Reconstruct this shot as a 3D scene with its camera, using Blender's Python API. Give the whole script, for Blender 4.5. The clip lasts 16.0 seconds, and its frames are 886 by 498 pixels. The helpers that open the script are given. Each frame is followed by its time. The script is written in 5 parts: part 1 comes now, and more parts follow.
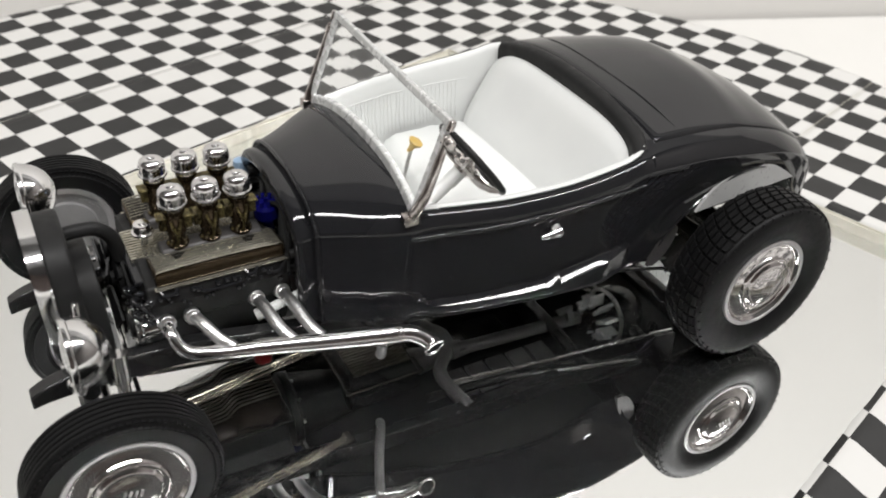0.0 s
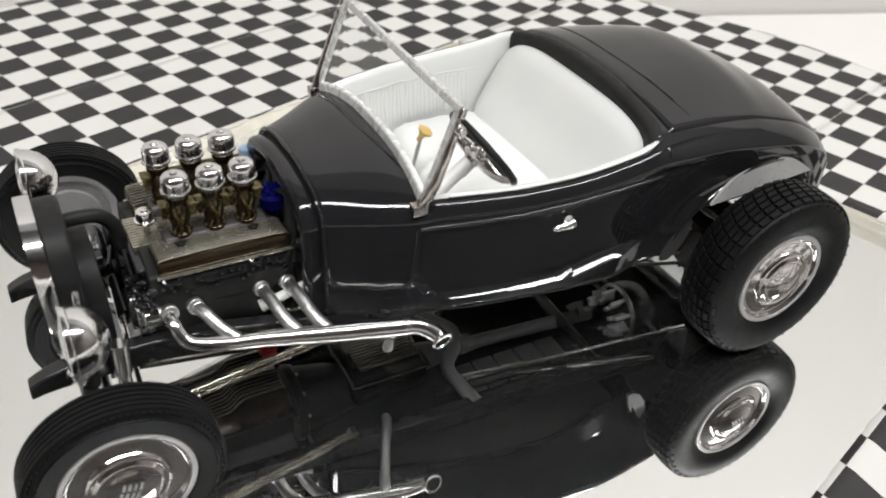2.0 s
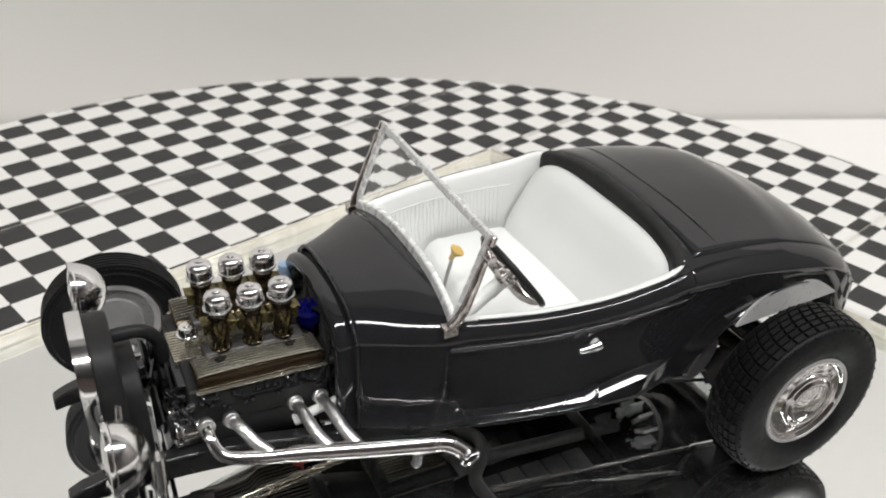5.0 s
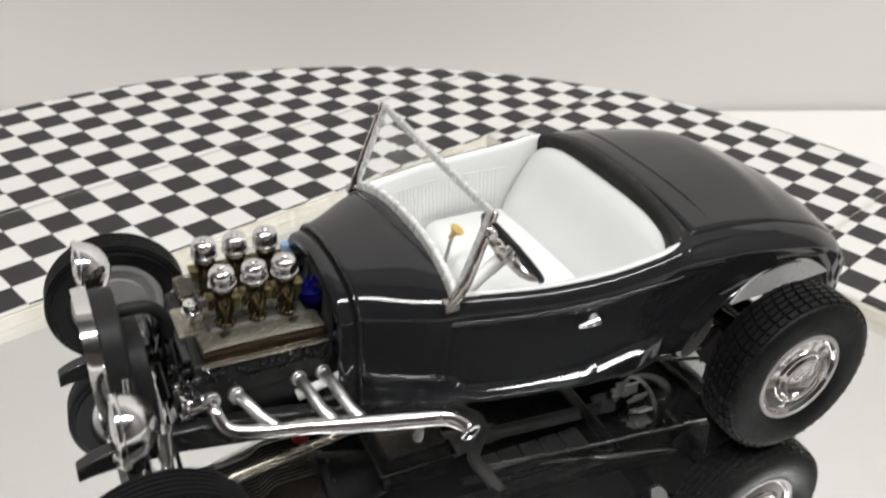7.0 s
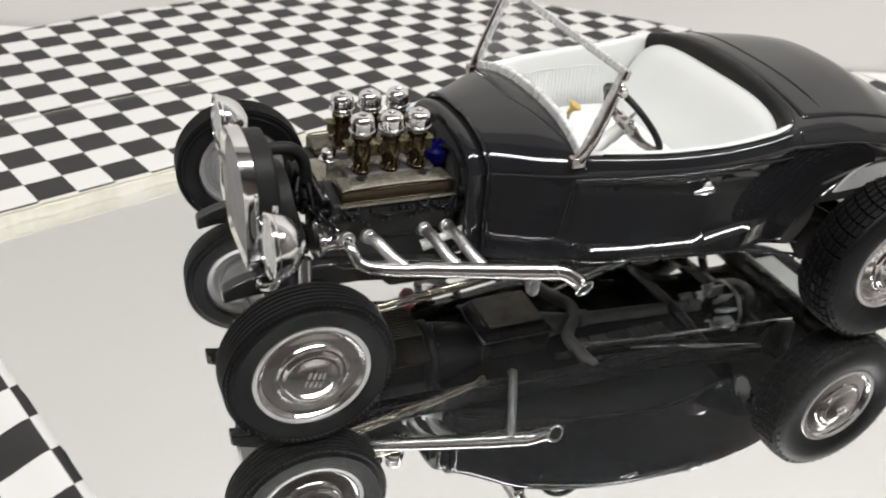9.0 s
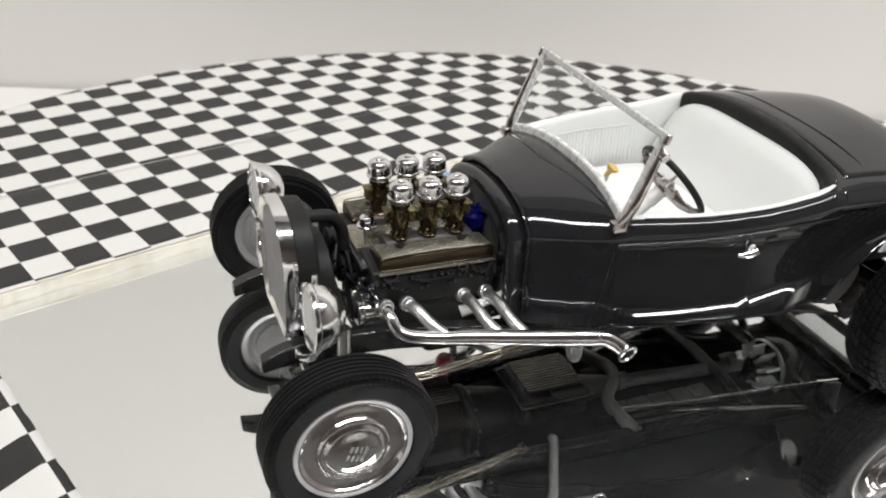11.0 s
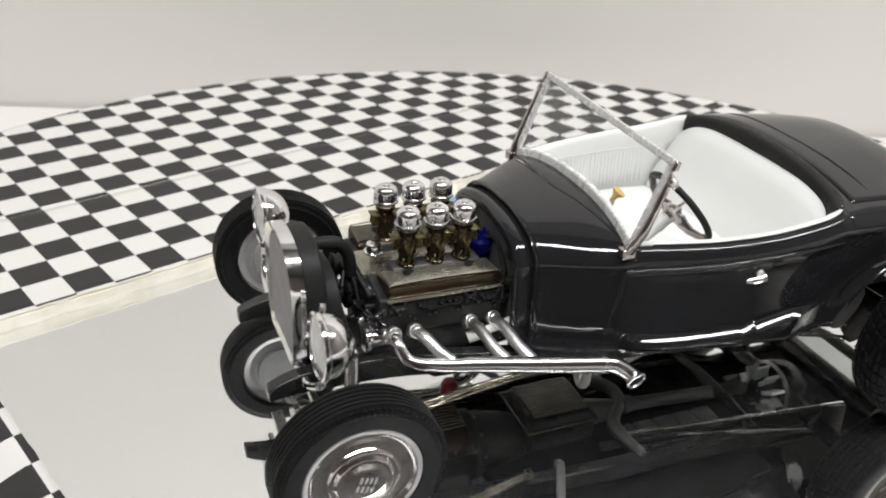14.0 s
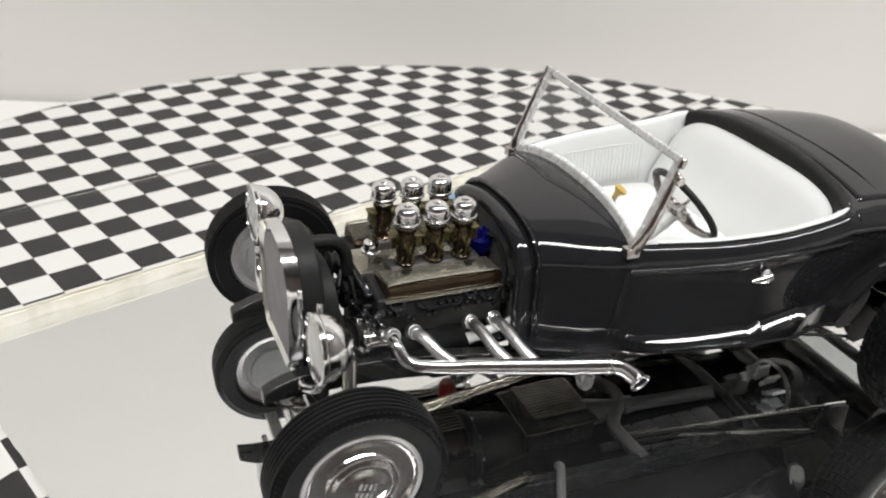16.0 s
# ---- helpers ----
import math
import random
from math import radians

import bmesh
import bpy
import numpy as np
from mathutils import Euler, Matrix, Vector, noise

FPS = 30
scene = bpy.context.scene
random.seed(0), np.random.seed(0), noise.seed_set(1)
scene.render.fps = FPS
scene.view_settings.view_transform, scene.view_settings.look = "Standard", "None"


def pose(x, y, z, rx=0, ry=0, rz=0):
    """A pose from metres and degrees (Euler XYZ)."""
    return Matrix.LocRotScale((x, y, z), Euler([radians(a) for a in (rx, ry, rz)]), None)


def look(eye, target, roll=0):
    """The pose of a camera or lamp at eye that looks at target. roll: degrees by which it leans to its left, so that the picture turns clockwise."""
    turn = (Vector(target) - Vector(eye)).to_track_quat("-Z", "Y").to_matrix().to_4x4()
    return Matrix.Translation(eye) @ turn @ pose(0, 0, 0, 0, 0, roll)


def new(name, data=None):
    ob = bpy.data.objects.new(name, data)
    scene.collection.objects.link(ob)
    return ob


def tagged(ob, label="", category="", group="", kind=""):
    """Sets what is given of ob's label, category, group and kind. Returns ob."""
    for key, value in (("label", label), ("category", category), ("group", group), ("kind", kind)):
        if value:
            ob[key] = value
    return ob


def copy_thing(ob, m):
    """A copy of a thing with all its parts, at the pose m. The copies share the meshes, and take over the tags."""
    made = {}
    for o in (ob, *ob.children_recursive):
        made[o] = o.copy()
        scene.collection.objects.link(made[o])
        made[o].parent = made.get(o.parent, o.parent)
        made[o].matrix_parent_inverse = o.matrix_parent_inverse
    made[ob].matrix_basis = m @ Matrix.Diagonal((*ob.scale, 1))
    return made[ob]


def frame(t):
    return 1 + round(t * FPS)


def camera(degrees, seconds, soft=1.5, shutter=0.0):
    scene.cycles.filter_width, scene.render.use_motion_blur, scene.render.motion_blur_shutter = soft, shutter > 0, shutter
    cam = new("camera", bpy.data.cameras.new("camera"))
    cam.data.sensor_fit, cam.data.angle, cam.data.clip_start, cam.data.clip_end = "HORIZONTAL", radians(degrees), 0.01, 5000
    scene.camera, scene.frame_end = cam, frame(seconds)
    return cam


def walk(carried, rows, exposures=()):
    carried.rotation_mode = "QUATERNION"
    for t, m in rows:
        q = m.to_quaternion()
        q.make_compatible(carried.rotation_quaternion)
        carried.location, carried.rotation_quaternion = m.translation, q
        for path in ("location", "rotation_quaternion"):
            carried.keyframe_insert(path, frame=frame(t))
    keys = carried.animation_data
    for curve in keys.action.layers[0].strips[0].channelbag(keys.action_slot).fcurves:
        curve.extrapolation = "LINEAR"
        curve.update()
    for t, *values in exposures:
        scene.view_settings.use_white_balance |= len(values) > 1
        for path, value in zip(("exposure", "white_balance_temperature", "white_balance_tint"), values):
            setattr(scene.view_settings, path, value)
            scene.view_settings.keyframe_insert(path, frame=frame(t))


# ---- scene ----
cam = camera(52.10, 16.0, soft=1.9, shutter=0.4)
cam.data.dof.use_dof, cam.data.dof.focus_distance, cam.data.dof.aperture_fstop = True, 0.158, 38.0
ROWS = [
    (0.0, -0.00497, -0.12085, 0.11276, 54.317, -2.726, -28.271),
    (0.5, -0.00425, -0.11949, 0.11144, 54.356, -2.843, -28.395),
    (1.0, -0.00421, -0.11923, 0.11087, 54.276, -2.800, -28.067),
    (1.5, -0.00404, -0.11880, 0.11001, 54.191, -2.847, -27.715),
    (2.0, -0.00411, -0.11882, 0.10988, 54.146, -2.898, -27.595),
    (2.5, -0.00386, -0.11801, 0.10907, 54.092, -2.949, -27.543),
    (3.0, -0.00406, -0.11817, 0.10908, 54.245, -2.955, -27.457),
    (3.5, -0.00412, -0.11774, 0.10873, 54.500, -2.895, -27.323),
    (4.0, -0.00434, -0.11810, 0.10928, 54.878, -2.728, -26.858),
    (4.5, -0.00429, -0.11993, 0.11807, 58.269, -2.330, -25.513),
    (4.7, -0.00446, -0.11955, 0.11738, 59.283, -2.501, -25.228),
    (6.8, -0.00475, -0.12009, 0.11981, 58.477, -2.744, -26.027),
    (7.0, -0.00770, -0.12210, 0.11589, 59.109, -2.904, -25.911),
    (7.5, -0.01018, -0.12432, 0.10970, 58.375, -3.328, -24.555),
    (8.0, -0.01886, -0.12861, 0.10475, 59.054, -4.591, -23.812),
    (8.5, -0.02001, -0.13012, 0.10697, 58.622, -4.261, -23.362),
    (9.0, -0.02868, -0.13284, 0.10155, 57.864, -4.755, -22.538),
    (9.2, -0.03022, -0.13062, 0.10072, 59.997, -5.774, -24.008),
    (11.3, -0.03033, -0.12793, 0.10460, 60.795, -3.410, -21.524),
    (11.5, -0.03059, -0.12681, 0.10611, 61.126, -3.815, -22.424),
    (12.0, -0.03092, -0.12804, 0.10699, 62.913, -3.991, -23.344),
    (12.5, -0.03203, -0.12547, 0.10572, 62.241, -3.971, -22.865),
    (13.0, -0.03183, -0.12776, 0.10581, 62.837, -3.249, -22.603),
    (13.5, -0.03184, -0.12524, 0.10523, 62.262, -3.871, -22.997),
    (14.0, -0.03226, -0.12619, 0.10460, 61.654, -3.654, -22.213),
    (14.5, -0.03218, -0.12632, 0.10533, 61.750, -3.555, -22.388),
    (15.0, -0.03211, -0.12527, 0.10457, 61.808, -3.462, -21.879),
    (15.5, -0.03268, -0.12218, 0.10425, 61.859, -3.682, -22.118),
    (16.0, -0.03248, -0.12213, 0.10329, 61.345, -4.038, -22.841),
]
walk(cam, [(t, pose(*r)) for t, *r in ROWS], exposures=[(0.0, 0.03), (4.5, 0.0), (7.5, 0.06), (8.0, 0.16), (8.5, 0.15), (9.2, 0.1), (12.0, 0.09), (16.0, 0.12)])

# ---- light ----
world = bpy.data.worlds.new("world")
world.use_nodes = True
world.node_tree.nodes["Background"].inputs[0].default_value = (0.9, 0.95, 1.0, 1)
world.node_tree.nodes["Background"].inputs[1].default_value = 0.1
scene.world = world
scene.view_settings.exposure = 0.0


def area_lamp(name, eye, target, sx, sy, watts, colour):
    data = bpy.data.lights.new(name, "AREA")
    data.shape, data.size, data.size_y, data.energy, data.color = "RECTANGLE", sx, sy, watts, colour
    ob = new(name, data)
    ob.matrix_world = look(eye, target)
    return ob


for y in (-0.485, -0.415):
    area_lamp("ceiling_lamp", (0.15, y, 1.27), (0.15, y + 0.01, 0.0), 2.1, 0.04, 15.6, (1.0, 0.985, 0.975))
# ---- materials ----
def node_material(name, base, rough, metal=0.0, coat=0.0, spec=0.5):
    m = bpy.data.materials.new(name)
    m.use_nodes = True
    b = m.node_tree.nodes["Principled BSDF"]
    b.inputs["Base Color"].default_value = (*base, 1)
    b.inputs["Roughness"].default_value = rough
    b.inputs["Metallic"].default_value = metal
    b.inputs["Coat Weight"].default_value = coat
    b.inputs["Coat Roughness"].default_value = 0.04
    b.inputs["Specular IOR Level"].default_value = spec
    return m, m.node_tree.nodes, m.node_tree.links, b


def coords(nodes, links, scale):
    tc = nodes.new("ShaderNodeTexCoord")
    mp = nodes.new("ShaderNodeMapping")
    mp.inputs["Scale"].default_value = (scale, scale, scale)
    links.new(tc.outputs["Object"], mp.inputs["Vector"])
    return mp.outputs["Vector"]


def noise_tex(nodes, links, scale, detail=4.0):
    n = nodes.new("ShaderNodeTexNoise")
    n.inputs["Scale"].default_value = 1.0
    n.inputs["Detail"].default_value = detail
    links.new(coords(nodes, links, scale), n.inputs["Vector"])
    return n.outputs["Fac"]


def ramp(nodes, links, fac, lo, hi, a, b):
    r = nodes.new("ShaderNodeMapRange")
    r.inputs["From Min"].default_value, r.inputs["From Max"].default_value = lo, hi
    r.inputs["To Min"].default_value, r.inputs["To Max"].default_value = a, b
    links.new(fac, r.inputs["Value"])
    return r.outputs["Result"]


def mix_colour(nodes, links, fac, a, b):
    r = nodes.new("ShaderNodeMix")
    r.data_type = "RGBA"
    r.inputs[6].default_value, r.inputs[7].default_value = (*a, 1), (*b, 1)
    links.new(fac, r.inputs[0])
    return r.outputs[2]


def bump(nodes, links, bsdf, height, strength, distance):
    b = nodes.new("ShaderNodeBump")
    b.inputs["Strength"].default_value, b.inputs["Distance"].default_value = strength, distance
    links.new(height, b.inputs["Height"])
    links.new(b.outputs["Normal"], bsdf.inputs["Normal"])


def worn(name, a, b, rough_a, rough_b, scale, metal=0.0, coat=0.0, grain=0.0, grain_scale=2500.0, spec=0.5):
    """Two tones that mingle at the given scale (per metre), with roughness between two values and a fine relief."""
    m, nodes, links, bsdf = node_material(name, a, rough_a, metal, coat, spec)
    big = noise_tex(nodes, links, scale, 5.0)
    links.new(mix_colour(nodes, links, ramp(nodes, links, big, 0.35, 0.68, 0, 1), a, b), bsdf.inputs["Base Color"])
    small = noise_tex(nodes, links, scale * 6, 3.0)
    links.new(ramp(nodes, links, small, 0.3, 0.7, rough_a, rough_b), bsdf.inputs["Roughness"])
    if grain:
        bump(nodes, links, bsdf, noise_tex(nodes, links, grain_scale, 2.0), grain, 0.0001)
    return m


PAINT = worn("black_paint", (0.0125, 0.0127, 0.0142), (0.0155, 0.0157, 0.017), 0.035, 0.065, 60, grain=0.02, grain_scale=500, spec=0.5)
SATIN = worn("satin_black", (0.011, 0.011, 0.011), (0.016, 0.016, 0.016), 0.42, 0.6, 90, grain=0.1, spec=0.22)
UNDERSIDE = worn("underside_black", (0.006, 0.006, 0.006), (0.009, 0.009, 0.009), 0.6, 0.75, 90, grain=0.1, spec=0.1)
CHASSIS = worn("chassis_black", (0.011, 0.011, 0.012), (0.02, 0.02, 0.02), 0.1, 0.22, 150, grain=0.15)
RUBBER = worn("tyre_rubber", (0.005, 0.005, 0.0052), (0.008, 0.008, 0.0083), 0.4, 0.54, 120, grain=0.25, grain_scale=4000, spec=0.13)
CHROME = worn("chrome", (0.90, 0.90, 0.905), (0.84, 0.83, 0.83), 0.09, 0.16, 200, metal=1.0, grain=0.05, grain_scale=700)
PEENED = worn("peened_chrome", (0.88, 0.87, 0.875), (0.80, 0.79, 0.79), 0.13, 0.21, 500, metal=1.0, grain=0.3, grain_scale=1600)
FROSTED = worn("frosted_chrome", (0.90, 0.89, 0.89), (0.82, 0.81, 0.81), 0.26, 0.4, 600, metal=1.0, grain=0.6, grain_scale=2200)
HUB_CHROME = worn("brushed_chrome", (0.86, 0.83, 0.825), (0.77, 0.74, 0.74), 0.08, 0.14, 200, metal=1.0, grain=0.05, grain_scale=700)
DULL_CHROME = worn("dull_chrome", (0.62, 0.61, 0.60), (0.46, 0.45, 0.44), 0.25, 0.4, 250, metal=1.0, grain=0.1)
FRAME_CHROME = worn("satin_chrome", (0.84, 0.84, 0.83), (0.74, 0.74, 0.73), 0.34, 0.5, 250, metal=0.55, grain=0.1)
FIREWALL = worn("firewall_grey", (0.13, 0.132, 0.128), (0.10, 0.102, 0.098), 0.14, 0.24, 150)
WELL = worn("grey_plastic", (0.34, 0.34, 0.335), (0.28, 0.28, 0.275), 0.25, 0.4, 120)
FRAME_PLASTIC = worn("frosted_frame", (0.74, 0.745, 0.735), (0.62, 0.625, 0.615), 0.2, 0.34, 90, metal=0.15)
FRAME_PLASTIC.node_tree.nodes["Principled BSDF"].inputs["Transmission Weight"].default_value = 0.2
POST_CHROME = worn("worn_chrome", (0.85, 0.82, 0.80), (0.36, 0.31, 0.29), 0.1, 0.26, 420, metal=1.0, grain=0.25, grain_scale=1200)
BORE_BLACK = worn("bore_black", (0.01, 0.01, 0.01), (0.02, 0.02, 0.02), 0.8, 0.9, 300)
TRIM_GREY = worn("silver_paint", (0.42, 0.41, 0.41), (0.36, 0.35, 0.35), 0.35, 0.5, 200, metal=0.5, grain=0.1)
GOLD = worn("weathered_brass", (0.22, 0.185, 0.08), (0.05, 0.04, 0.02), 0.2, 0.38, 700, metal=0.85, grain=0.2)
DARK_BRASS = worn("dark_brass", (0.062, 0.043, 0.024), (0.036, 0.025, 0.014), 0.14, 0.25, 70, metal=0.7, grain=0.1)
CEILING = worn("grey_ceiling", (0.175, 0.175, 0.173), (0.16, 0.16, 0.158), 0.8, 0.9, 2.0)
CHAMPAGNE = worn("champagne_metal", (0.66, 0.63, 0.54), (0.52, 0.49, 0.40), 0.16, 0.28, 300, metal=0.85, grain=0.1)
FIN_DARK = worn("dark_wash", (0.012, 0.011, 0.009), (0.022, 0.02, 0.015), 0.55, 0.65, 400, metal=0.2)
MANIFOLD = worn("grey_casting", (0.065, 0.062, 0.062), (0.045, 0.043, 0.042), 0.34, 0.55, 300, metal=0.3, grain=0.2)
WHITE_TRIM = worn("white_upholstery", (0.73, 0.74, 0.725), (0.69, 0.70, 0.69), 0.4, 0.55, 60, grain=0.06, grain_scale=900)
IVORY = worn("ivory_plastic", (0.70, 0.71, 0.69), (0.62, 0.63, 0.62), 0.35, 0.5, 300)
YELLOW = worn("mustard_plastic", (0.60, 0.40, 0.08), (0.50, 0.32, 0.06), 0.3, 0.4, 400)
BLUE = worn("blue_plastic", (0.008, 0.009, 0.21), (0.006, 0.006, 0.13), 0.15, 0.25, 400)
PALE_BLUE = worn("pale_blue_plastic", (0.34, 0.46, 0.60), (0.28, 0.40, 0.55), 0.25, 0.35, 400)
RED = worn("red_plastic", (0.40, 0.02, 0.02), (0.30, 0.015, 0.02), 0.3, 0.4, 400)
WALL = worn("warm_white_wall", (0.73, 0.715, 0.69), (0.70, 0.685, 0.66), 0.7, 0.85, 2.5, grain=0.1, grain_scale=300)
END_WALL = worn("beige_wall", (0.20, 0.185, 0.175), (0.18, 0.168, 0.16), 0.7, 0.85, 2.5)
# Unseen upper wall: tone chosen for the dark zone mirrored in the paint.
UPPER_WALL = worn("reflected_dark_band", (0.20, 0.196, 0.19), (0.18, 0.176, 0.171), 0.7, 0.85, 2.5)
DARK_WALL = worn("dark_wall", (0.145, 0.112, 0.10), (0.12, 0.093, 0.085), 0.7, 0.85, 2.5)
FLOOR = worn("grey_floor", (0.20, 0.19, 0.18), (0.16, 0.152, 0.145), 0.5, 0.65, 6.0, grain=0.1, grain_scale=300)
TABLE = worn("white_laminate", (0.74, 0.73, 0.70), (0.715, 0.705, 0.68), 0.35, 0.5, 4.0)
EDGE = worn("card_edge", (0.76, 0.74, 0.66), (0.66, 0.63, 0.53), 0.7, 0.8, 120, grain=0.2)
BRASS_CHROME = worn("brass_tinted_chrome", (0.74, 0.66, 0.47), (0.62, 0.53, 0.34), 0.12, 0.2, 250, metal=1.0, grain=0.05)
ROD_BRASS = worn("dark_brass_rod", (0.42, 0.39, 0.335), (0.30, 0.275, 0.23), 0.05, 0.1, 250, metal=1.0)
PAN_FIN = worn("pan_fin", (0.30, 0.28, 0.25), (0.20, 0.185, 0.165), 0.14, 0.24, 250, metal=0.7)
BRONZE = worn("dark_bronze", (0.045, 0.033, 0.028), (0.028, 0.021, 0.018), 0.09, 0.17, 150, metal=0.6)
DRUM = worn("grey_drum", (0.23, 0.227, 0.227), (0.18, 0.177, 0.177), 0.35, 0.45, 200)
FLOOR_GREY = worn("floor_grey", (0.13, 0.128, 0.128), (0.085, 0.083, 0.083), 0.3, 0.45, 200)
LENS = worn("headlight_lens", (0.70, 0.71, 0.70), (0.60, 0.60, 0.60), 0.08, 0.15, 300, metal=0.6)


def make_mesh_grille():
    m, nodes, links, bsdf = node_material("grille_mesh", (0.3, 0.3, 0.31), 0.4, 0.7)
    w = nodes.new("ShaderNodeTexWave")
    w.bands_direction = "Y"
    w.inputs["Scale"].default_value = 1.0
    links.new(coords(nodes, links, 500.0), w.inputs["Vector"])
    links.new(mix_colour(nodes, links, w.outputs["Fac"], (0.16, 0.155, 0.16), (0.46, 0.45, 0.46)), bsdf.inputs["Base Color"])
    bump(nodes, links, bsdf, w.outputs["Fac"], 0.6, 0.0003)
    return m


GRILLE = make_mesh_grille()


def make_mirror():
    m, nodes, links, bsdf = node_material("mirror_glass", (0.945, 0.95, 0.945), 0.0, 0.996)
    n = noise_tex(nodes, links, 25, 6.0)
    links.new(ramp(nodes, links, n, 0.6, 0.85, 0.0, 0.012), bsdf.inputs["Roughness"])
    return m


MIRROR = make_mirror()


def make_glass():
    m, nodes, links, bsdf = node_material("clear_plastic", (0.97, 0.98, 0.98), 0.02)
    bsdf.inputs["Transmission Weight"].default_value = 1.0
    bsdf.inputs["IOR"].default_value = 1.35
    n = noise_tex(nodes, links, 130, 1.5)
    bump(nodes, links, bsdf, n, 0.35, 0.0006)
    return m


GLASS = make_glass()


def make_cover_glass():
    m, nodes, links, bsdf = node_material("mirror_cover_glass", (0.995, 1.0, 0.998), 0.0)
    bsdf.inputs["Transmission Weight"].default_value = 1.0
    bsdf.inputs["IOR"].default_value = 1.2
    return m


COVER_GLASS = make_cover_glass()
SQUARE = 0.00829


def make_check_print(name, shift):
    """Black and white squares printed on paper; the ink is a little uneven."""
    m, nodes, links, bsdf = node_material(name, (0.8, 0.8, 0.78), 0.5, spec=0.3)
    tc = nodes.new("ShaderNodeTexCoord")
    sep = nodes.new("ShaderNodeSeparateXYZ")
    links.new(tc.outputs["Object"], sep.inputs[0])

    def math_node(op, a, b=None):
        n = nodes.new("ShaderNodeMath")
        n.operation = op
        for i, v in enumerate((a, b)):
            if v is None:
                continue
            if isinstance(v, (int, float)):
                n.inputs[i].default_value = v
            else:
                links.new(v, n.inputs[i])
        return n.outputs[0]

    cells = []
    for k, out in enumerate(("X", "Y")):
        u = math_node("ADD", math_node("MULTIPLY", sep.outputs[out], 1 / SQUARE), shift[k] + 100.0)
        cells.append(math_node("FLOOR", u))
    odd = math_node("FLOORED_MODULO", math_node("ADD", cells[0], cells[1]), 2.0)
    ink = noise_tex(nodes, links, 220, 4.0)
    dirt = noise_tex(nodes, links, 18, 5.0)
    white = mix_colour(nodes, links, ramp(nodes, links, dirt, 0.5, 0.8, 0, 1), (0.64, 0.632, 0.61), (0.60, 0.588, 0.56))
    black = mix_colour(nodes, links, ink, (0.019, 0.019, 0.0185), (0.033, 0.0325, 0.032))
    mx = nodes.new("ShaderNodeMix")
    mx.data_type = "RGBA"
    links.new(odd, mx.inputs[0])
    links.new(black, mx.inputs[6])
    links.new(white, mx.inputs[7])
    links.new(mx.outputs[2], bsdf.inputs["Base Color"])
    bump(nodes, links, bsdf, noise_tex(nodes, links, 1500, 2.0), 0.05, 0.0001)
    return m


PRINT_NEAR = make_check_print("check_print", (0.0, 0.0))
PRINT_FAR = make_check_print("check_print_back", (0.02, -0.22))
PRINT_RIGHT = make_check_print("check_print_side", (0.20, -0.39))
PRINT_CORNER = make_check_print("check_print_corner", (0.27, -0.56))
PRINT_FRONT = make_check_print("check_print_front", (0.82, 0.53))
PRINT_LEFT = make_check_print("check_print_left", (0.03, 0.53))

# ---- mesh helpers: all lengths in millimetres ----
MM = 0.001


def part(name, bm, mat, parent=None, label="", sharp=38):
    """One mesh object from a bmesh drawn in millimetres."""
    bmesh.ops.remove_doubles(bm, verts=bm.verts, dist=0.0005)
    bmesh.ops.recalc_face_normals(bm, faces=bm.faces)
    me = bpy.data.meshes.new(name)
    bm.transform(Matrix.Scale(MM, 4))
    bm.to_mesh(me)
    bm.free()
    for p in me.polygons:
        p.use_smooth = True
    me.set_sharp_from_angle(angle=radians(sharp))
    me.materials.append(mat)
    ob = new(name, me)
    if parent:
        ob.parent = parent
    if label:
        ob["label"] = label
    return ob


def bevelled(ob, width, segments=2):
    md = ob.modifiers.new("bevel", "BEVEL")
    md.width, md.segments, md.limit_method, md.angle_limit = width * MM, segments, "ANGLE", radians(40)
    md.harden_normals = False
    return ob


def box(bm, c, s, m=Matrix()):
    r = bmesh.ops.create_cube(bm, size=1, matrix=m @ Matrix.Translation(c) @ Matrix.Diagonal((*s, 1)))
    return r["verts"]


def turn(axis):
    """A rotation that takes z to the axis."""
    return Vector((0, 0, 1)).rotation_difference(Vector(axis)).to_matrix().to_4x4()


def lathe(bm, profile, at=(0, 0, 0), axis=(0, 0, 1), seg=32):
    """Turns (radius, height) points about an axis."""
    m = Matrix.Translation(at) @ turn(axis)
    rings = []
    for r, h in profile:
        if r < 1e-6:
            rings.append([bm.verts.new(m @ Vector((0, 0, h)))])
        else:
            rings.append([bm.verts.new(m @ Vector((r * math.cos(2 * math.pi * k / seg), r * math.sin(2 * math.pi * k / seg), h))) for k in range(seg)])
    for a, b in zip(rings, rings[1:]):
        for k in range(seg):
            q = [a[k % len(a)], a[(k + 1) % len(a)], b[(k + 1) % len(b)], b[k % len(b)]]
            q = list(dict.fromkeys(q))
            if len(q) > 2:
                bm.faces.new(q)
    return bm


def rod(bm, a, b, r, seg=12, r2=None):
    a, b = Vector(a), Vector(b)
    n = (b - a).length
    return lathe(bm, [(0, 0), (r, 0), (r if r2 is None else r2, n), (0, n)], a, b - a, seg)


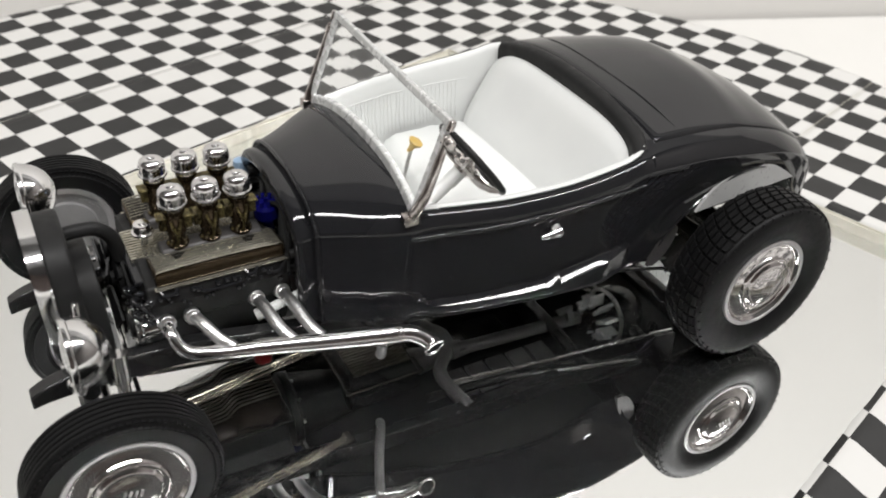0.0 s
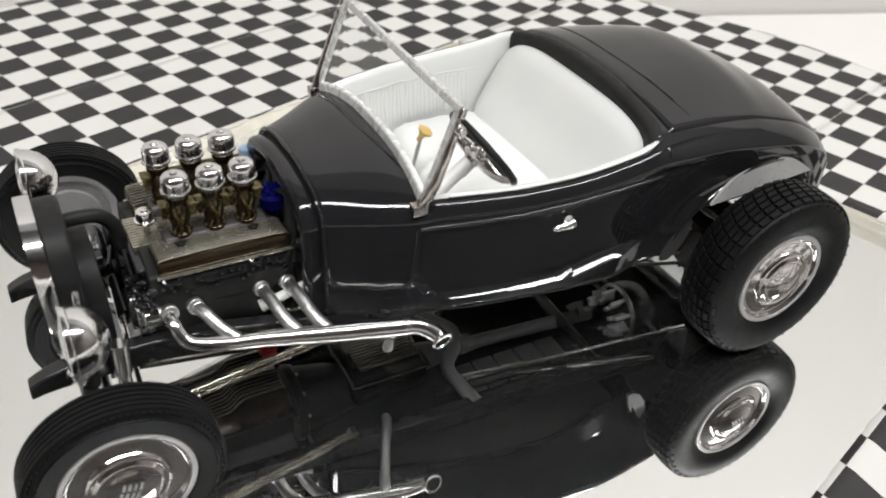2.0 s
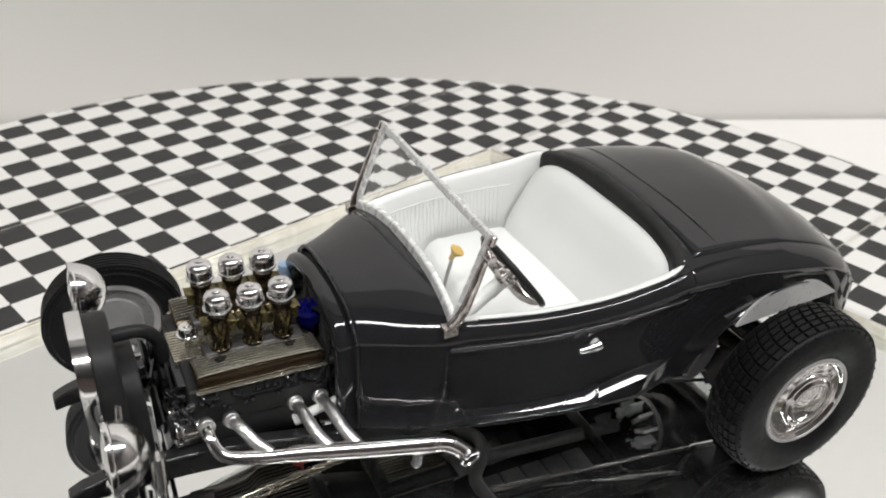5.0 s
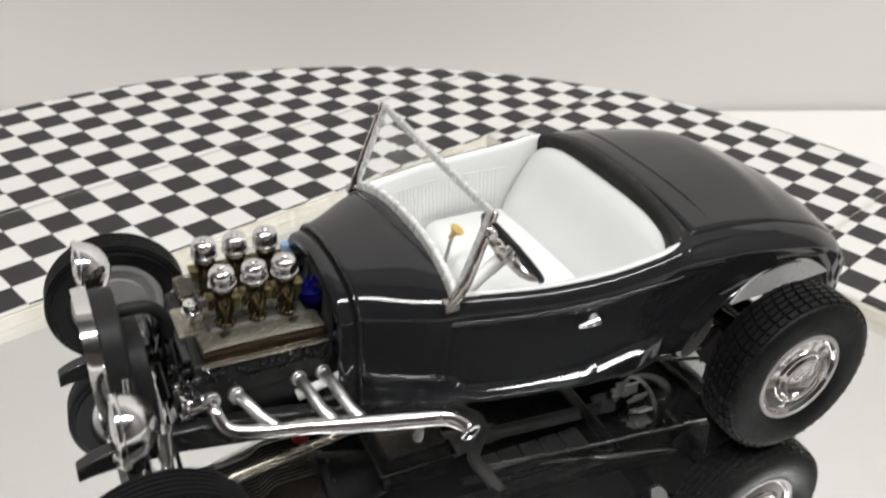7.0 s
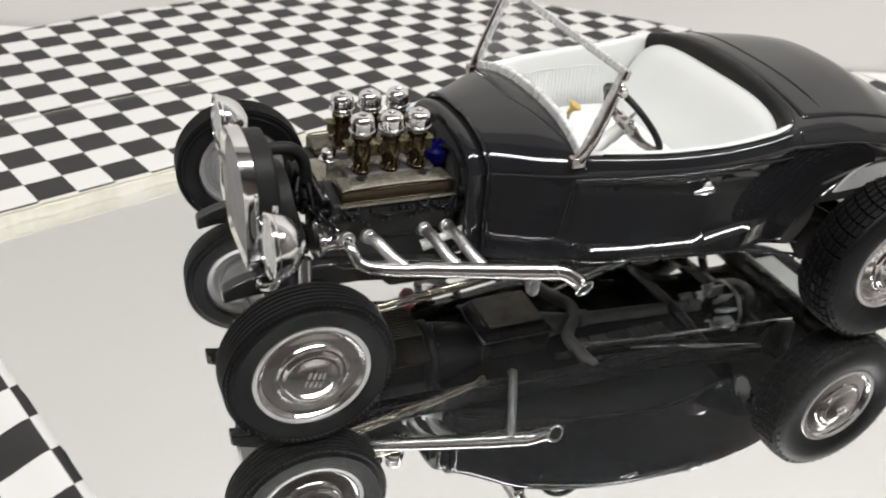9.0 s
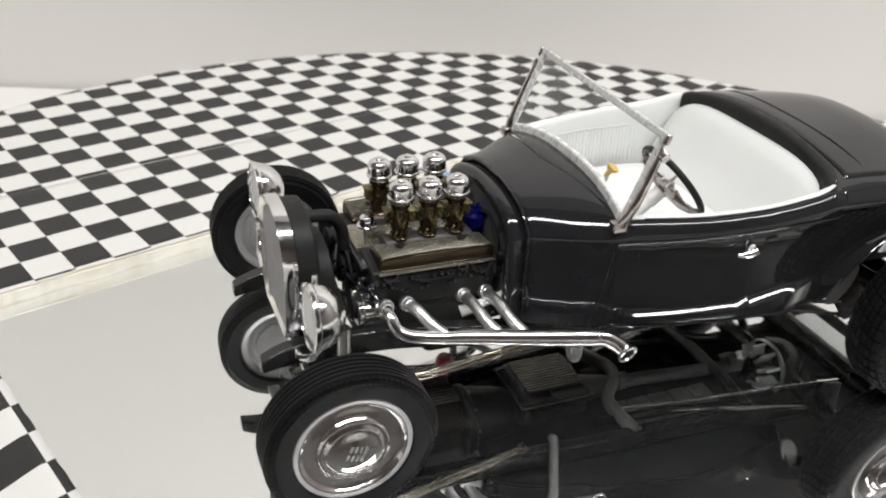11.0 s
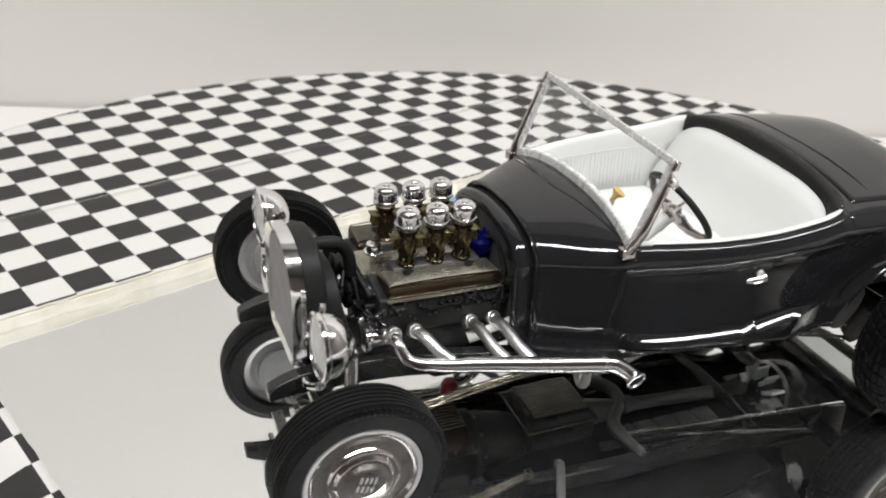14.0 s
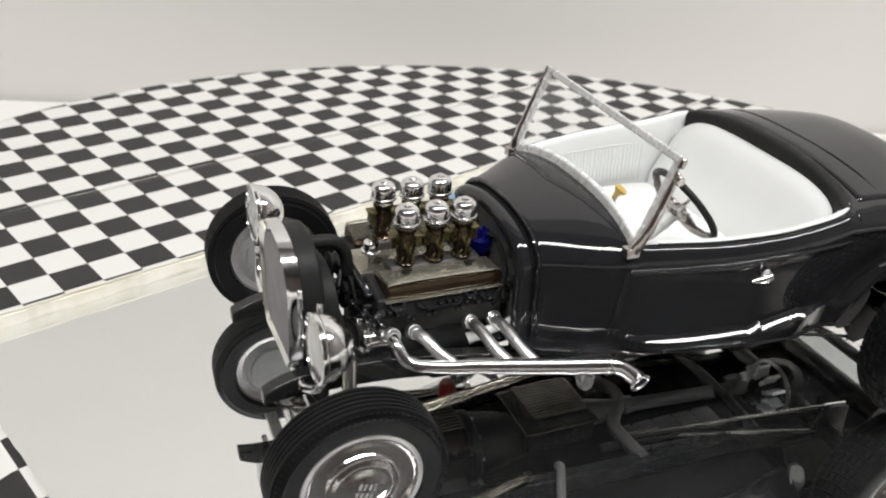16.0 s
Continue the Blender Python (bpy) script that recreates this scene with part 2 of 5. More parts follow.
def spline(points, n=8):
    """Catmull-Rom points through the given ones."""
    p = [Vector(q) for q in points]
    p = [p[0] * 2 - p[1], *p, p[-1] * 2 - p[-2]]
    out = []
    for i in range(1, len(p) - 2):
        for k in range(n):
            t = k / n
            a, b, c, d = p[i - 1:i + 3]
            out.append(0.5 * ((2 * b) + (c - a) * t + (2 * a - 5 * b + 4 * c - d) * t * t + (3 * b - a - 3 * c + d) * t ** 3))
    out.append(p[-2])
    return out


def tube(bm, points, r, seg=12, closed=False, ends=True, flat=1.0):
    """A round bar along points; r is a number or one for each point."""
    p = [Vector(q) for q in points]
    n = len(p)
    rr = [r] * n if isinstance(r, (int, float)) else r
    rings, up = [], None
    for i in range(n):
        d = (p[(i + 1) % n] - p[i - 1]) if closed or 0 < i < n - 1 else (p[1] - p[0] if i == 0 else p[-1] - p[-2])
        d.normalize()
        if up is None:
            up = d.orthogonal().normalized()
        up = (up - d * up.dot(d)).normalized()
        side = d.cross(up)
        rings.append([bm.verts.new(p[i] + (up * math.cos(a) + side * math.sin(a) * flat) * rr[i]) for a in (2 * math.pi * k / seg for k in range(seg))])
    pairs = list(zip(rings, rings[1:])) + ([(rings[-1], rings[0])] if closed else [])
    for a, b in pairs:
        for k in range(seg):
            bm.faces.new((a[k], a[(k + 1) % seg], b[(k + 1) % seg], b[k]))
    if ends and not closed:
        bm.faces.new(rings[0])
        bm.faces.new(rings[-1])
    return bm


def sheet(bm, rows):
    """Quads over a grid of points."""
    vs = [[bm.verts.new(q) for q in row] for row in rows]
    for a, b in zip(vs, vs[1:]):
        for k in range(len(a) - 1):
            bm.faces.new((a[k], a[k + 1], b[k + 1], b[k]))
    return vs


def prism(bm, outline, lift):
    """A flat outline of 3D points pushed along a vector."""
    lift = Vector(lift)
    a = [bm.verts.new(Vector(q)) for q in outline]
    b = [bm.verts.new(Vector(q) + lift) for q in outline]
    bm.faces.new(a)
    bm.faces.new(b)
    for k in range(len(a)):
        bm.faces.new((a[k], a[(k + 1) % len(a)], b[(k + 1) % len(a)], b[k]))
    return bm


def group_empty(name, label, category):
    return tagged(new(name), label, category)


def curve_of(table):
    """A smooth function through (x, value) pairs, with no overshoot."""
    xs, ys = [a for a, _ in table], [b for _, b in table]
    d = [(ys[i + 1] - ys[i]) / (xs[i + 1] - xs[i]) for i in range(len(xs) - 1)]
    m = [d[0]] + [0 if d[i - 1] * d[i] <= 0 else 2 * d[i - 1] * d[i] / (d[i - 1] + d[i]) for i in range(1, len(d))] + [d[-1]]

    def f(x):
        if x <= xs[0]:
            return ys[0]
        if x >= xs[-1]:
            return ys[-1]
        i = next(k for k in range(len(xs) - 1) if xs[k + 1] >= x)
        h = xs[i + 1] - xs[i]
        t = (x - xs[i]) / h
        return ((2 * t ** 3 - 3 * t * t + 1) * ys[i] + (t ** 3 - 2 * t * t + t) * h * m[i]
                + (3 * t * t - 2 * t ** 3) * ys[i + 1] + (t ** 3 - t * t) * h * m[i + 1])
    return f

# ---- the setting ----
def structure(name, bm, mat, label):
    return tagged(part(name, bm, mat), label, "", "", "structure")


TABLE_Z = -36.0
WALL_TURN = math.degrees(math.atan(-0.33))
room = Matrix.Translation((53.0, 247.0, 0)) @ Matrix.Rotation(radians(WALL_TURN), 4, "Z")
b = bmesh.new()
box(b, (0, 40, -140), (3000, 80, 1260), room)
structure("wall_north", b, WALL, "smooth warm white wall behind the table")
# Added above the view; its dark tone shapes reflections on the car.
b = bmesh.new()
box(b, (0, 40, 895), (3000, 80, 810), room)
structure("wall_north_upper", b, UPPER_WALL, "unseen upper wall, added dark for the car's reflections")
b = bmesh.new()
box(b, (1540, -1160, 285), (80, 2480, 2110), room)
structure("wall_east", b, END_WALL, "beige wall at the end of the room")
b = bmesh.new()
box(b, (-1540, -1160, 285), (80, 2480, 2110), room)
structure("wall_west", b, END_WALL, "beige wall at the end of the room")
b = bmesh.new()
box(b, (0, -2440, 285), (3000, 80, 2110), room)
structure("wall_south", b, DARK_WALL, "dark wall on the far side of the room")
b = bmesh.new()
box(b, (0, -1160, 1340), (3160, 2480, 80), room)
structure("ceiling", b, CEILING, "plain grey ceiling")
b = bmesh.new()
box(b, (0, -1160, -790), (3160, 2480, 40), room)
structure("floor", b, FLOOR, "plain grey floor")
b = bmesh.new()
box(b, (60, -551.2, TABLE_Z - 12.5), (2300, 1100, 25), room)
table = tagged(bevelled(part("table", b, TABLE), 2), "white laminate table against the wall", "table")
for lx in (-1020, 1140):
    for ly in (-1040, -60):
        b = bmesh.new()
        box(b, (lx, ly, -415.5), (50, 50, 709), room)
        bevelled(part("leg", b, TABLE, table), 3)

# round display board, paper with a window cut in it, and the mirror that shows through
PAPER = Matrix.Translation((-46.456, 54.866, 0)) @ Matrix.Rotation(radians(18.7), 4, "Z")
SQ = 8.29
DISC = (9.46 * SQ, -9.72 * SQ)
DISC_R = 21.45 * SQ
WIN = (-1.95 * SQ, 21.2 * SQ, -19.4 * SQ, -1.1 * SQ)


def paper_object(name, bm, mat, label, category):
    me_ob = part(name, bm, mat)
    me_ob.matrix_world = Matrix.Scale(1, 4) @ Matrix.LocRotScale(PAPER.translation * MM, PAPER.to_quaternion(), None)
    return tagged(me_ob, label, category)


def ring_sheet(bm, z, z_low):
    """The board's round face less the window, with edge walls."""
    n = 240
    inner, outer = [], []
    cx, cy = (WIN[0] + WIN[1]) / 2, (WIN[2] + WIN[3]) / 2
    hx, hy = (WIN[1] - WIN[0]) / 2 + 3, (WIN[3] - WIN[2]) / 2 + 3
    corners = [math.atan2(sy * hy, sx * hx) for sx in (1, -1) for sy in (1, -1)]
    angles = sorted([2 * math.pi * k / n - math.pi for k in range(n)] + corners)
    for a in angles:
        c, s = math.cos(a), math.sin(a)
        k = min(hx / abs(c) if abs(c) > 1e-9 else 1e9, hy / abs(s) if abs(s) > 1e-9 else 1e9)
        inner.append((cx + c * k, cy + s * k))
        dx, dy = cx - DISC[0], cy - DISC[1]
        bq = dx * c + dy * s
        k2 = -bq + math.sqrt(bq * bq - dx * dx - dy * dy + DISC_R ** 2)
        outer.append((cx + c * k2, cy + s * k2))
    loops = []
    for pts, zz in ((inner, z_low), (inner, z), (outer, z), (outer, z_low)):
        loops.append([bm.verts.new((*q, zz)) for q in pts])
    m = len(angles)
    for a, b in ((0, 1), (1, 2), (2, 3), (3, 0)):
        for k in range(m):
            bm.faces.new((loops[a][k], loops[a][(k + 1) % m], loops[b][(k + 1) % m], loops[b][k]))


def paper_sheet(mat, u0, u1, v0, v1, z_at, label, step=2.5, rag=None):
    """A printed sheet over a stretch of the squares' grid, trimmed to the board's round."""
    bm = bmesh.new()
    nu, nv = int((u1 - u0) * SQ / step) + 1, int((v1 - v0) * SQ / step) + 1
    grid, inside = [], []
    for i in range(nu + 1):
        col, ins = [], []
        for j in range(nv + 1):
            x, y = (u0 + (u1 - u0) * i / nu) * SQ, (v0 + (v1 - v0) * j / nv) * SQ
            if rag == "y" and j == 0:
                y += 0.35 * noise.noise((x * 0.35, 3.1, 0)) + 0.2 * noise.noise((x * 1.1, 9.1, 0))
            if rag == "y1" and j == nv:
                y += 0.35 * noise.noise((x * 0.35, 5.1, 0)) + 0.25 * noise.noise((x * 1.1, 7.1, 0))
            if rag == "x1" and i == nu:
                x += 0.35 * noise.noise((y * 0.35, 5.1, 0)) + 0.25 * noise.noise((y * 1.1, 7.1, 0))
            dx, dy = x - DISC[0], y - DISC[1]
            d = math.hypot(dx, dy)
            ins.append(d < DISC_R)
            if d > DISC_R:
                x, y = DISC[0] + dx * DISC_R / d, DISC[1] + dy * DISC_R / d
            col.append(bm.verts.new((x, y, z_at(x, y) + 0.10 * noise.noise((x * 0.02, y * 0.02, u0)))))
        grid.append(col)
        inside.append(ins)
    for i in range(nu):
        for j in range(nv):
            if inside[i][j] or inside[i + 1][j] or inside[i][j + 1] or inside[i + 1][j + 1]:
                bm.faces.new((grid[i][j], grid[i + 1][j], grid[i + 1][j + 1], grid[i][j + 1]))
    loose = [v for v in bm.verts if not v.link_faces]
    bmesh.ops.delete(bm, geom=loose, context="VERTS")
    ob = paper_object("checkered_paper", bm, mat, label, "paper")
    me = ob.data
    if sum(q.normal.z for q in me.polygons) < 0:
        me.flip_normals()
    md = ob.modifiers.new("thickness", "SOLIDIFY")
    ob.data.materials.append(EDGE)
    md.thickness, md.offset, md.material_offset_rim, md.material_offset = 0.8 * MM, -1, 1, 1
    ob["group"] = "checkered paper sheets"
    return ob


def droop(d):
    """How far the loose sheets sink beside the mirror, d millimetres from its edge."""
    t = min(1.0, max(0.0, d / 10.0))
    return -2.4 * t * t * (3 - 2 * t)


b = bmesh.new()
ring_sheet(b, -0.8, -3.2)
paper_object("display_board", b, EDGE, "round cream board with a square window", "board")


def torn_strip(u0, u1, depth, across, label):
    """A card strip whose edge towards the mirror is torn."""
    bm = bmesh.new()
    n = int((u1 - u0) / 0.8)
    torn = []
    for k in range(n + 1):
        u = u0 + (u1 - u0) * k / n
        d = -0.25 + 0.5 * noise.noise((u * 0.12, across, 0)) + 0.35 * noise.noise((u * 0.7, across, 4))
        torn.append((u, d))
    rings = []
    for z in (-1.28, 0.02, 0.5, 1.62):
        back = 0.25 * (z - 0.02)
        rings.append([bm.verts.new((u, WIN[3] + d + back * noise.noise((u * 0.3, 7.7, z)), z) if across == 1 else (WIN[1] + d + back * noise.noise((u * 0.3, 7.7, z)), u, z)) for u, d in torn])
    rings.append([bm.verts.new((u, WIN[3] + depth, 1.62) if across == 1 else (WIN[1] + depth, u, 1.62)) for u, d in torn])
    for a, c in zip(rings, rings[1:]):
        for k in range(n):
            bm.faces.new((a[k], a[k + 1], c[k + 1], c[k]))
    ob = paper_object("card_strip", bm, EDGE, label, "card")
    md = ob.modifiers.new("thickness", "SOLIDIFY")
    md.thickness, md.offset = 0.3 * MM, 0
    ob["group"] = "card strips"
    return ob


torn_strip(-8 * SQ, 26 * SQ, 4.0 * SQ, 1, "cream card strip under the checkered paper")
torn_strip(-18.8 * SQ, WIN[3], 28.0, 2, "cream card strip under the checkered paper")
paper_sheet(PRINT_NEAR, -13, 31, -1.1, 4.02, lambda x, y: 2.5, "black and white checkered paper strip behind the mirror", rag="y")
paper_sheet(PRINT_FAR, -12, 31, 3.98, 12, lambda x, y: 2.51, "black and white checkered paper at the back of the board")
paper_sheet(PRINT_RIGHT, 21.2, 31.2, -13.05, -1.1, lambda x, y: 2.66, "black and white checkered paper beside the mirror")
paper_sheet(PRINT_CORNER, 21.2, 31.2, -31, -13.0, lambda x, y: 2.4, "black and white checkered paper beside the mirror")
paper_sheet(PRINT_FRONT, -1.95, 21.2, -31, -19.4, lambda x, y: 2.5 + droop(-19.42 * SQ - y), "black and white checkered paper curling down before the mirror", rag="y1")
paper_sheet(PRINT_LEFT, -12, -1.87, -31, -1.1, lambda x, y: 2.5 + droop(-1.97 * SQ - x), "black and white checkered paper curling down beside the mirror", rag="x1")

b = bmesh.new()
lathe(b, [(0, -3.2), (DISC_R, -3.2), (DISC_R, -5.0), (60, -5.0), (60, -33.5), (90, -33.9), (90, TABLE_Z), (0, TABLE_Z)], (DISC[0], DISC[1], 0), seg=96)
paper_object("turntable", b, TABLE, "round white display turntable on the table", "turntable")
b = bmesh.new()
box(b, ((WIN[0] + WIN[1]) / 2, (WIN[2] + WIN[3]) / 2, -2.4), (WIN[1] - WIN[0] + 5.98, WIN[3] - WIN[2] + 5.98, 1.6))
tile = paper_object("mirror_tile", b, DARK_WALL, "square mirror tile let into the checkered board", "mirror")
b = bmesh.new()
box(b, ((WIN[0] + WIN[1]) / 2, (WIN[2] + WIN[3]) / 2, -1.45), (WIN[1] - WIN[0] + 5.98, WIN[3] - WIN[2] + 5.98, 0.3))
part("mirror_face", b, MIRROR, tile, "silvered mirror face")
b = bmesh.new()
box(b, ((WIN[0] + WIN[1]) / 2, (WIN[2] + WIN[3]) / 2, -0.648), (WIN[1] - WIN[0] + 5.98, WIN[3] - WIN[2] + 5.98, 1.296))
cover_glass = part("mirror_glass", b, COVER_GLASS, tile, "clear glass over the silvering")
cover_glass.visible_shadow = False

# ---- the model car: front towards -x, its left side towards -y, wheels on z = 0 ----
car = group_empty("model_car", "glossy black hot rod roadster model with white interior on a mirror", "model car")

width_at = curve_of([(33, 13.7), (36, 15.2), (39, 16.9), (42, 18.9), (45, 20.7), (47, 21.6), (50, 22.4), (55, 23.9), (65, 26.0), (75, 26.8), (88, 26.6), (100, 26.0), (112, 24.9), (123, 23.6), (131, 22.2), (135, 20.9), (138.3, 19.0), (140.3, 16.4), (141.2, 13.6)])
shoulder_at = curve_of([(33, 34.4), (40, 35.0), (48, 36.1), (54, 36.6), (60, 36.8), (75, 37.5), (84, 38.3), (88, 38.9), (100, 38.2), (112, 35.9), (123, 33.3), (131, 29.7), (135, 26.8), (138.3, 23.2), (140.3, 20.2), (141.2, 18.6)])
crown_at = curve_of([(33, 38.6), (40, 39.5), (48, 40.4), (60, 40.4), (75, 41.2), (84, 43.0), (88, 44.4), (96, 44.8), (106, 44.7), (112, 44.2), (118.6, 41.5), (125.2, 38.4), (131, 34.6), (135, 31.7), (138.3, 27.4), (140.3, 23.0), (141.2, 20.4)])
ARCH_X, ARCH_Z, ARCH_R = 113.6, 12.8, 18.9
SILL = 17.6
COCKPIT = (48.8, 89.4)


def bottom_at(x):
    d = ARCH_R ** 2 - (x - ARCH_X) ** 2
    z = ARCH_Z + math.sqrt(d) if d > 0 else 0
    return max(SILL - 0.95 * min(1.0, max(0.0, (x - 74) / 10)), z)


def flare_band(x):
    """Middle height and half height of the flare along the sill."""
    mid = 20.7 + (1.3 * max(0.0, (x - 70.2) / 3.0) ** 2 if x < 73.2 else -0.2 + 2.4 * ((x - 73.2) / 14.0) ** 0.75)
    return mid, 0.36 + 0.16 * min(1.0, max(0.0, (x - 50) / 22))


def side_heights(x, lo, hi):
    """Heights for the side's rows, close together over the flare."""
    if lo > SILL + 1.2 or x > 90:
        return [lo + (hi - lo) * k / 44 for k in range(45)]
    mid, high = flare_band(x)
    a, b = min(mid - high, hi - 1), min(mid + high, hi - 0.5)
    a = max(a, lo + 0.2)
    out = [lo + (a - lo) * k / 4 for k in range(4)] + [a - 0.03] + [a + (b - a) * k / 20 for k in range(21)]
    return out + [b + (hi - b) * (k / 19) for k in range(1, 20)]


def side_y(x, z):
    """Half width of the body side at a height under the shoulder."""
    zs = shoulder_at(x)
    u = max(0.0, (zs - z) / (zs - SILL + 1e-6))
    mid, high = flare_band(x)
    step = min(1.0, max(0.0, (mid + high - z) / (2 * high))) ** 1.2
    fade = min(1.0, max(0.0, (89.8 - x) / 9))
    fade = fade * fade * (3 - 2 * fade)
    flare = (2.7 + 0.6 * min(1.0, max(0.0, (x - 50) / 22))) * high * step * fade * min(1, max(0, (x - 49.5) / 2.5))
    tuck = min(2.6, 1.0 * min(1.0, max(0.0, (x - 42) / 4)) + max(0.0, x - 46) * 0.09) * u ** 1.6 * (1 - min(1.0, max(0.0, (x - 116) / 14)))
    splay = 1.2 * u * min(1.0, max(0.0, (43 - x) / 6))
    return width_at(x) - tuck + flare + splay


def open_at(x):
    """Half width of the cockpit opening."""
    if not COCKPIT[0] <= x <= COCKPIT[1]:
        return 0.0
    u = max(0.0, (x - 84.2) / (COCKPIT[1] - 84.2))
    return (width_at(x) - 1.9) * (1 - 0.055 * u ** 3)


def top_z(x, y):
    zs, zt, w = shoulder_at(x), crown_at(x), width_at(x)
    u = min(1.0, abs(y) / w)
    cowl = min(1, max(0, (50 - x) / 4))
    power = 2.4
    soft = 1.3 + 0.2 * cowl
    reach = 1.5 + 2.5 * cowl + 1.9 * min(1.0, max(0.0, (x - 87) / 7))
    round_off = max(0.0, (abs(y) - (w - reach)) / reach)
    return zt - (zt - zs - soft * 0.5) * u ** power - soft * min(1.0, round_off) ** 2.2


def section(x, sgn):
    """Points from the sill over the shoulder to the opening or the middle."""
    zb, zs = bottom_at(x), shoulder_at(x)
    zt0 = top_z(x, width_at(x))
    pts = []
    for z in side_heights(x, zb, zt0):
        pts.append((x, sgn * side_y(x, min(z, zs)), z))
    w, o = width_at(x), open_at(x)
    n = 22
    for k in range(1, n + 1):
        t = k / n
        y = w + (o - w) * t ** 1.35
        pts.append((x, sgn * y, top_z(x, y)))
    return pts


def body_stations():
    xs = list(np.linspace(34.6, 48.6, 16)) + [48.8] + list(np.linspace(49.2, 73, 60)) + [73.19, 73.21] + list(np.linspace(74, 80, 7)) + list(np.linspace(81, 87.7, 18)) + [88.6, 89.2, 89.4, 89.5]
    xs += list(np.linspace(89.9, 91, 4)) + list(np.linspace(91.4, 128, 40)) + list(np.linspace(129, 141.2, 26))
    return xs


def make_body():
    bm = bmesh.new()
    for sgn in (-1, 1):
        rows = [section(x, sgn) for x in body_stations()]
        vs = sheet(bm, rows)
        tail = [(141.5, q[1] * 0.9, SILL + (q[2] - SILL) * 0.94) for q in rows[-1]]
        cap = [(141.6, 0, q[2]) for q in tail]
        for a, b_ in ((rows[-1], tail), (tail, cap)):
            sheet(bm, [a, b_])
    ob = part("body_shell", bm, PAINT, car, "glossy black painted roadster body", 50)
    sol = ob.modifiers.new("thickness", "SOLIDIFY")
    sol.thickness, sol.offset = 0.7 * MM, -1
    return ob


make_body()


def on_side(x, z, sgn, out=0.0):
    return (x, sgn * (side_y(x, min(z, shoulder_at(x))) + out), z)


def belt_z(x):
    return 33.9 + 0.065 * min(x - 47, 24) + 0.04 * max(0.0, x - 71)


def on_top(x, y, out=0.0):
    return (x, y, top_z(x, y) + out)


# doors, a little proud of the shell, with hinges and handle
for sgn in (-1, 1):
    bm = bmesh.new()
    rows = []
    for x in np.linspace(47.6, 73.0, 90):
        lo = 18.6
        rows.append([on_side(x, z, sgn, 0.28) for z in side_heights(x, lo, belt_z(x) - 0.1)])
    sheet(bm, rows)
    door = part("door", bm, PAINT, car, "glossy black door panel", 50)
    md = door.modifiers.new("thickness", "SOLIDIFY")
    md.thickness, md.offset = 0.5 * MM, -1
    bevelled(door, 0.14, 2)
    bm = bmesh.new()
    tube(bm, [on_side(x, belt_z(x), sgn, 0.20) for x in np.linspace(47.2, 88, 50)], [0.46 - 0.30 * max(0, (x - 76) / 12) for x in np.linspace(47.2, 88, 50)], 12)
    part("belt_moulding", bm, PAINT, car)
    bm = bmesh.new()
    tube(bm, [on_side(47.0 - 2.0 * ((33.9 - z) / 16.1) ** 2.0, z, sgn, 0.12) for z in np.linspace(33.9, 17.8, 24)], 0.42, 12)
    part("door_jamb_bead", bm, PAINT, car)
    for hz in (32.3, 19.6):
        bm = bmesh.new()
        q = Vector(on_side(50.7, hz, sgn, 0.35))
        rod(bm, q - Vector((0, 0, 0.8)), q + Vector((0, 0, 0.7)), 0.42, 10)
        part("door_hinge", bm, PAINT, car)
    bm = bmesh.new()
    q = Vector(on_side(49.6, 20.6, sgn, 0.25))
    tube(bm, [q + Vector((0.85 * math.cos(a), 0, 0.85 * math.sin(a))) for a in (math.radians(g) for g in range(-60, 250, 20))], 0.24, 8)
    part("hinge_loop", bm, PAINT, car)
    bm = bmesh.new()
    q = Vector(on_side(69.4, 32.9, sgn, 0.2))
    out = Vector((0, sgn, 0))
    lathe(bm, [(0, 1.4), (0.75, 1.2), (0.9, 0.6), (0.7, 0.0), (0, 0)], q + Vector((0.2, 0, 0.5)), out, 14)
    tube(bm, spline([q + out * 1.4 + Vector((1.2, 0, -0.1)), q + out * 1.5 + Vector((0, 0, -0.25)), q + out * 1.45 + Vector((-1.6, 0, -0.35)), q + out * 1.25 + Vector((-2.5, 0, -0.45))], 4), [0.75, 0.75, 0.72, 0.7, 0.66, 0.62, 0.58, 0.54, 0.5, 0.46, 0.42, 0.38, 0.3], 10, flat=0.7)
    part("door_handle", bm, CHROME, car, "small chrome door handle")

# padded roll round the cockpit, trunk lid lines, arch lips, cowl rim
bm = bmesh.new()
edge = [on_top(x, -open_at(x), 0.1) for x in np.linspace(52, 89.39, 70)]
tube(bm, edge, 0.22, 12)
part("cockpit_edge", bm, PAINT, car)
bm = bmesh.new()
edge = [on_top(x, open_at(x), 0.1) for x in np.linspace(89.39, 52, 70)]
tube(bm, edge, 0.22, 12)
part("cockpit_edge", bm, PAINT, car)
bm = bmesh.new()
rows = []
for y in np.linspace(-23.6, 21.7, 30):
    bow = 1.1 + 0.5 * (1 - (y / 22) ** 2) - 1.6 * max(0.0, (-y - 19) / 4.6) ** 2
    rows.append([(x + bow, y, top_z(90.5, y) + dz) for x, dz in ((87.0, -3.2), (86.9, -0.9), (87.2, 0.0), (87.8, 0.35), (88.8, 0.4), (89.6, 0.25), (90.1, -0.15), (90.2, -1.5))])
vs = sheet(bm, rows)
bm.faces.new(vs[0])
bm.faces.new(vs[-1])
part("padded_rail", bm, SATIN, car, "satin black padded rail behind the seat", 50)
bm = bmesh.new()
rows = []
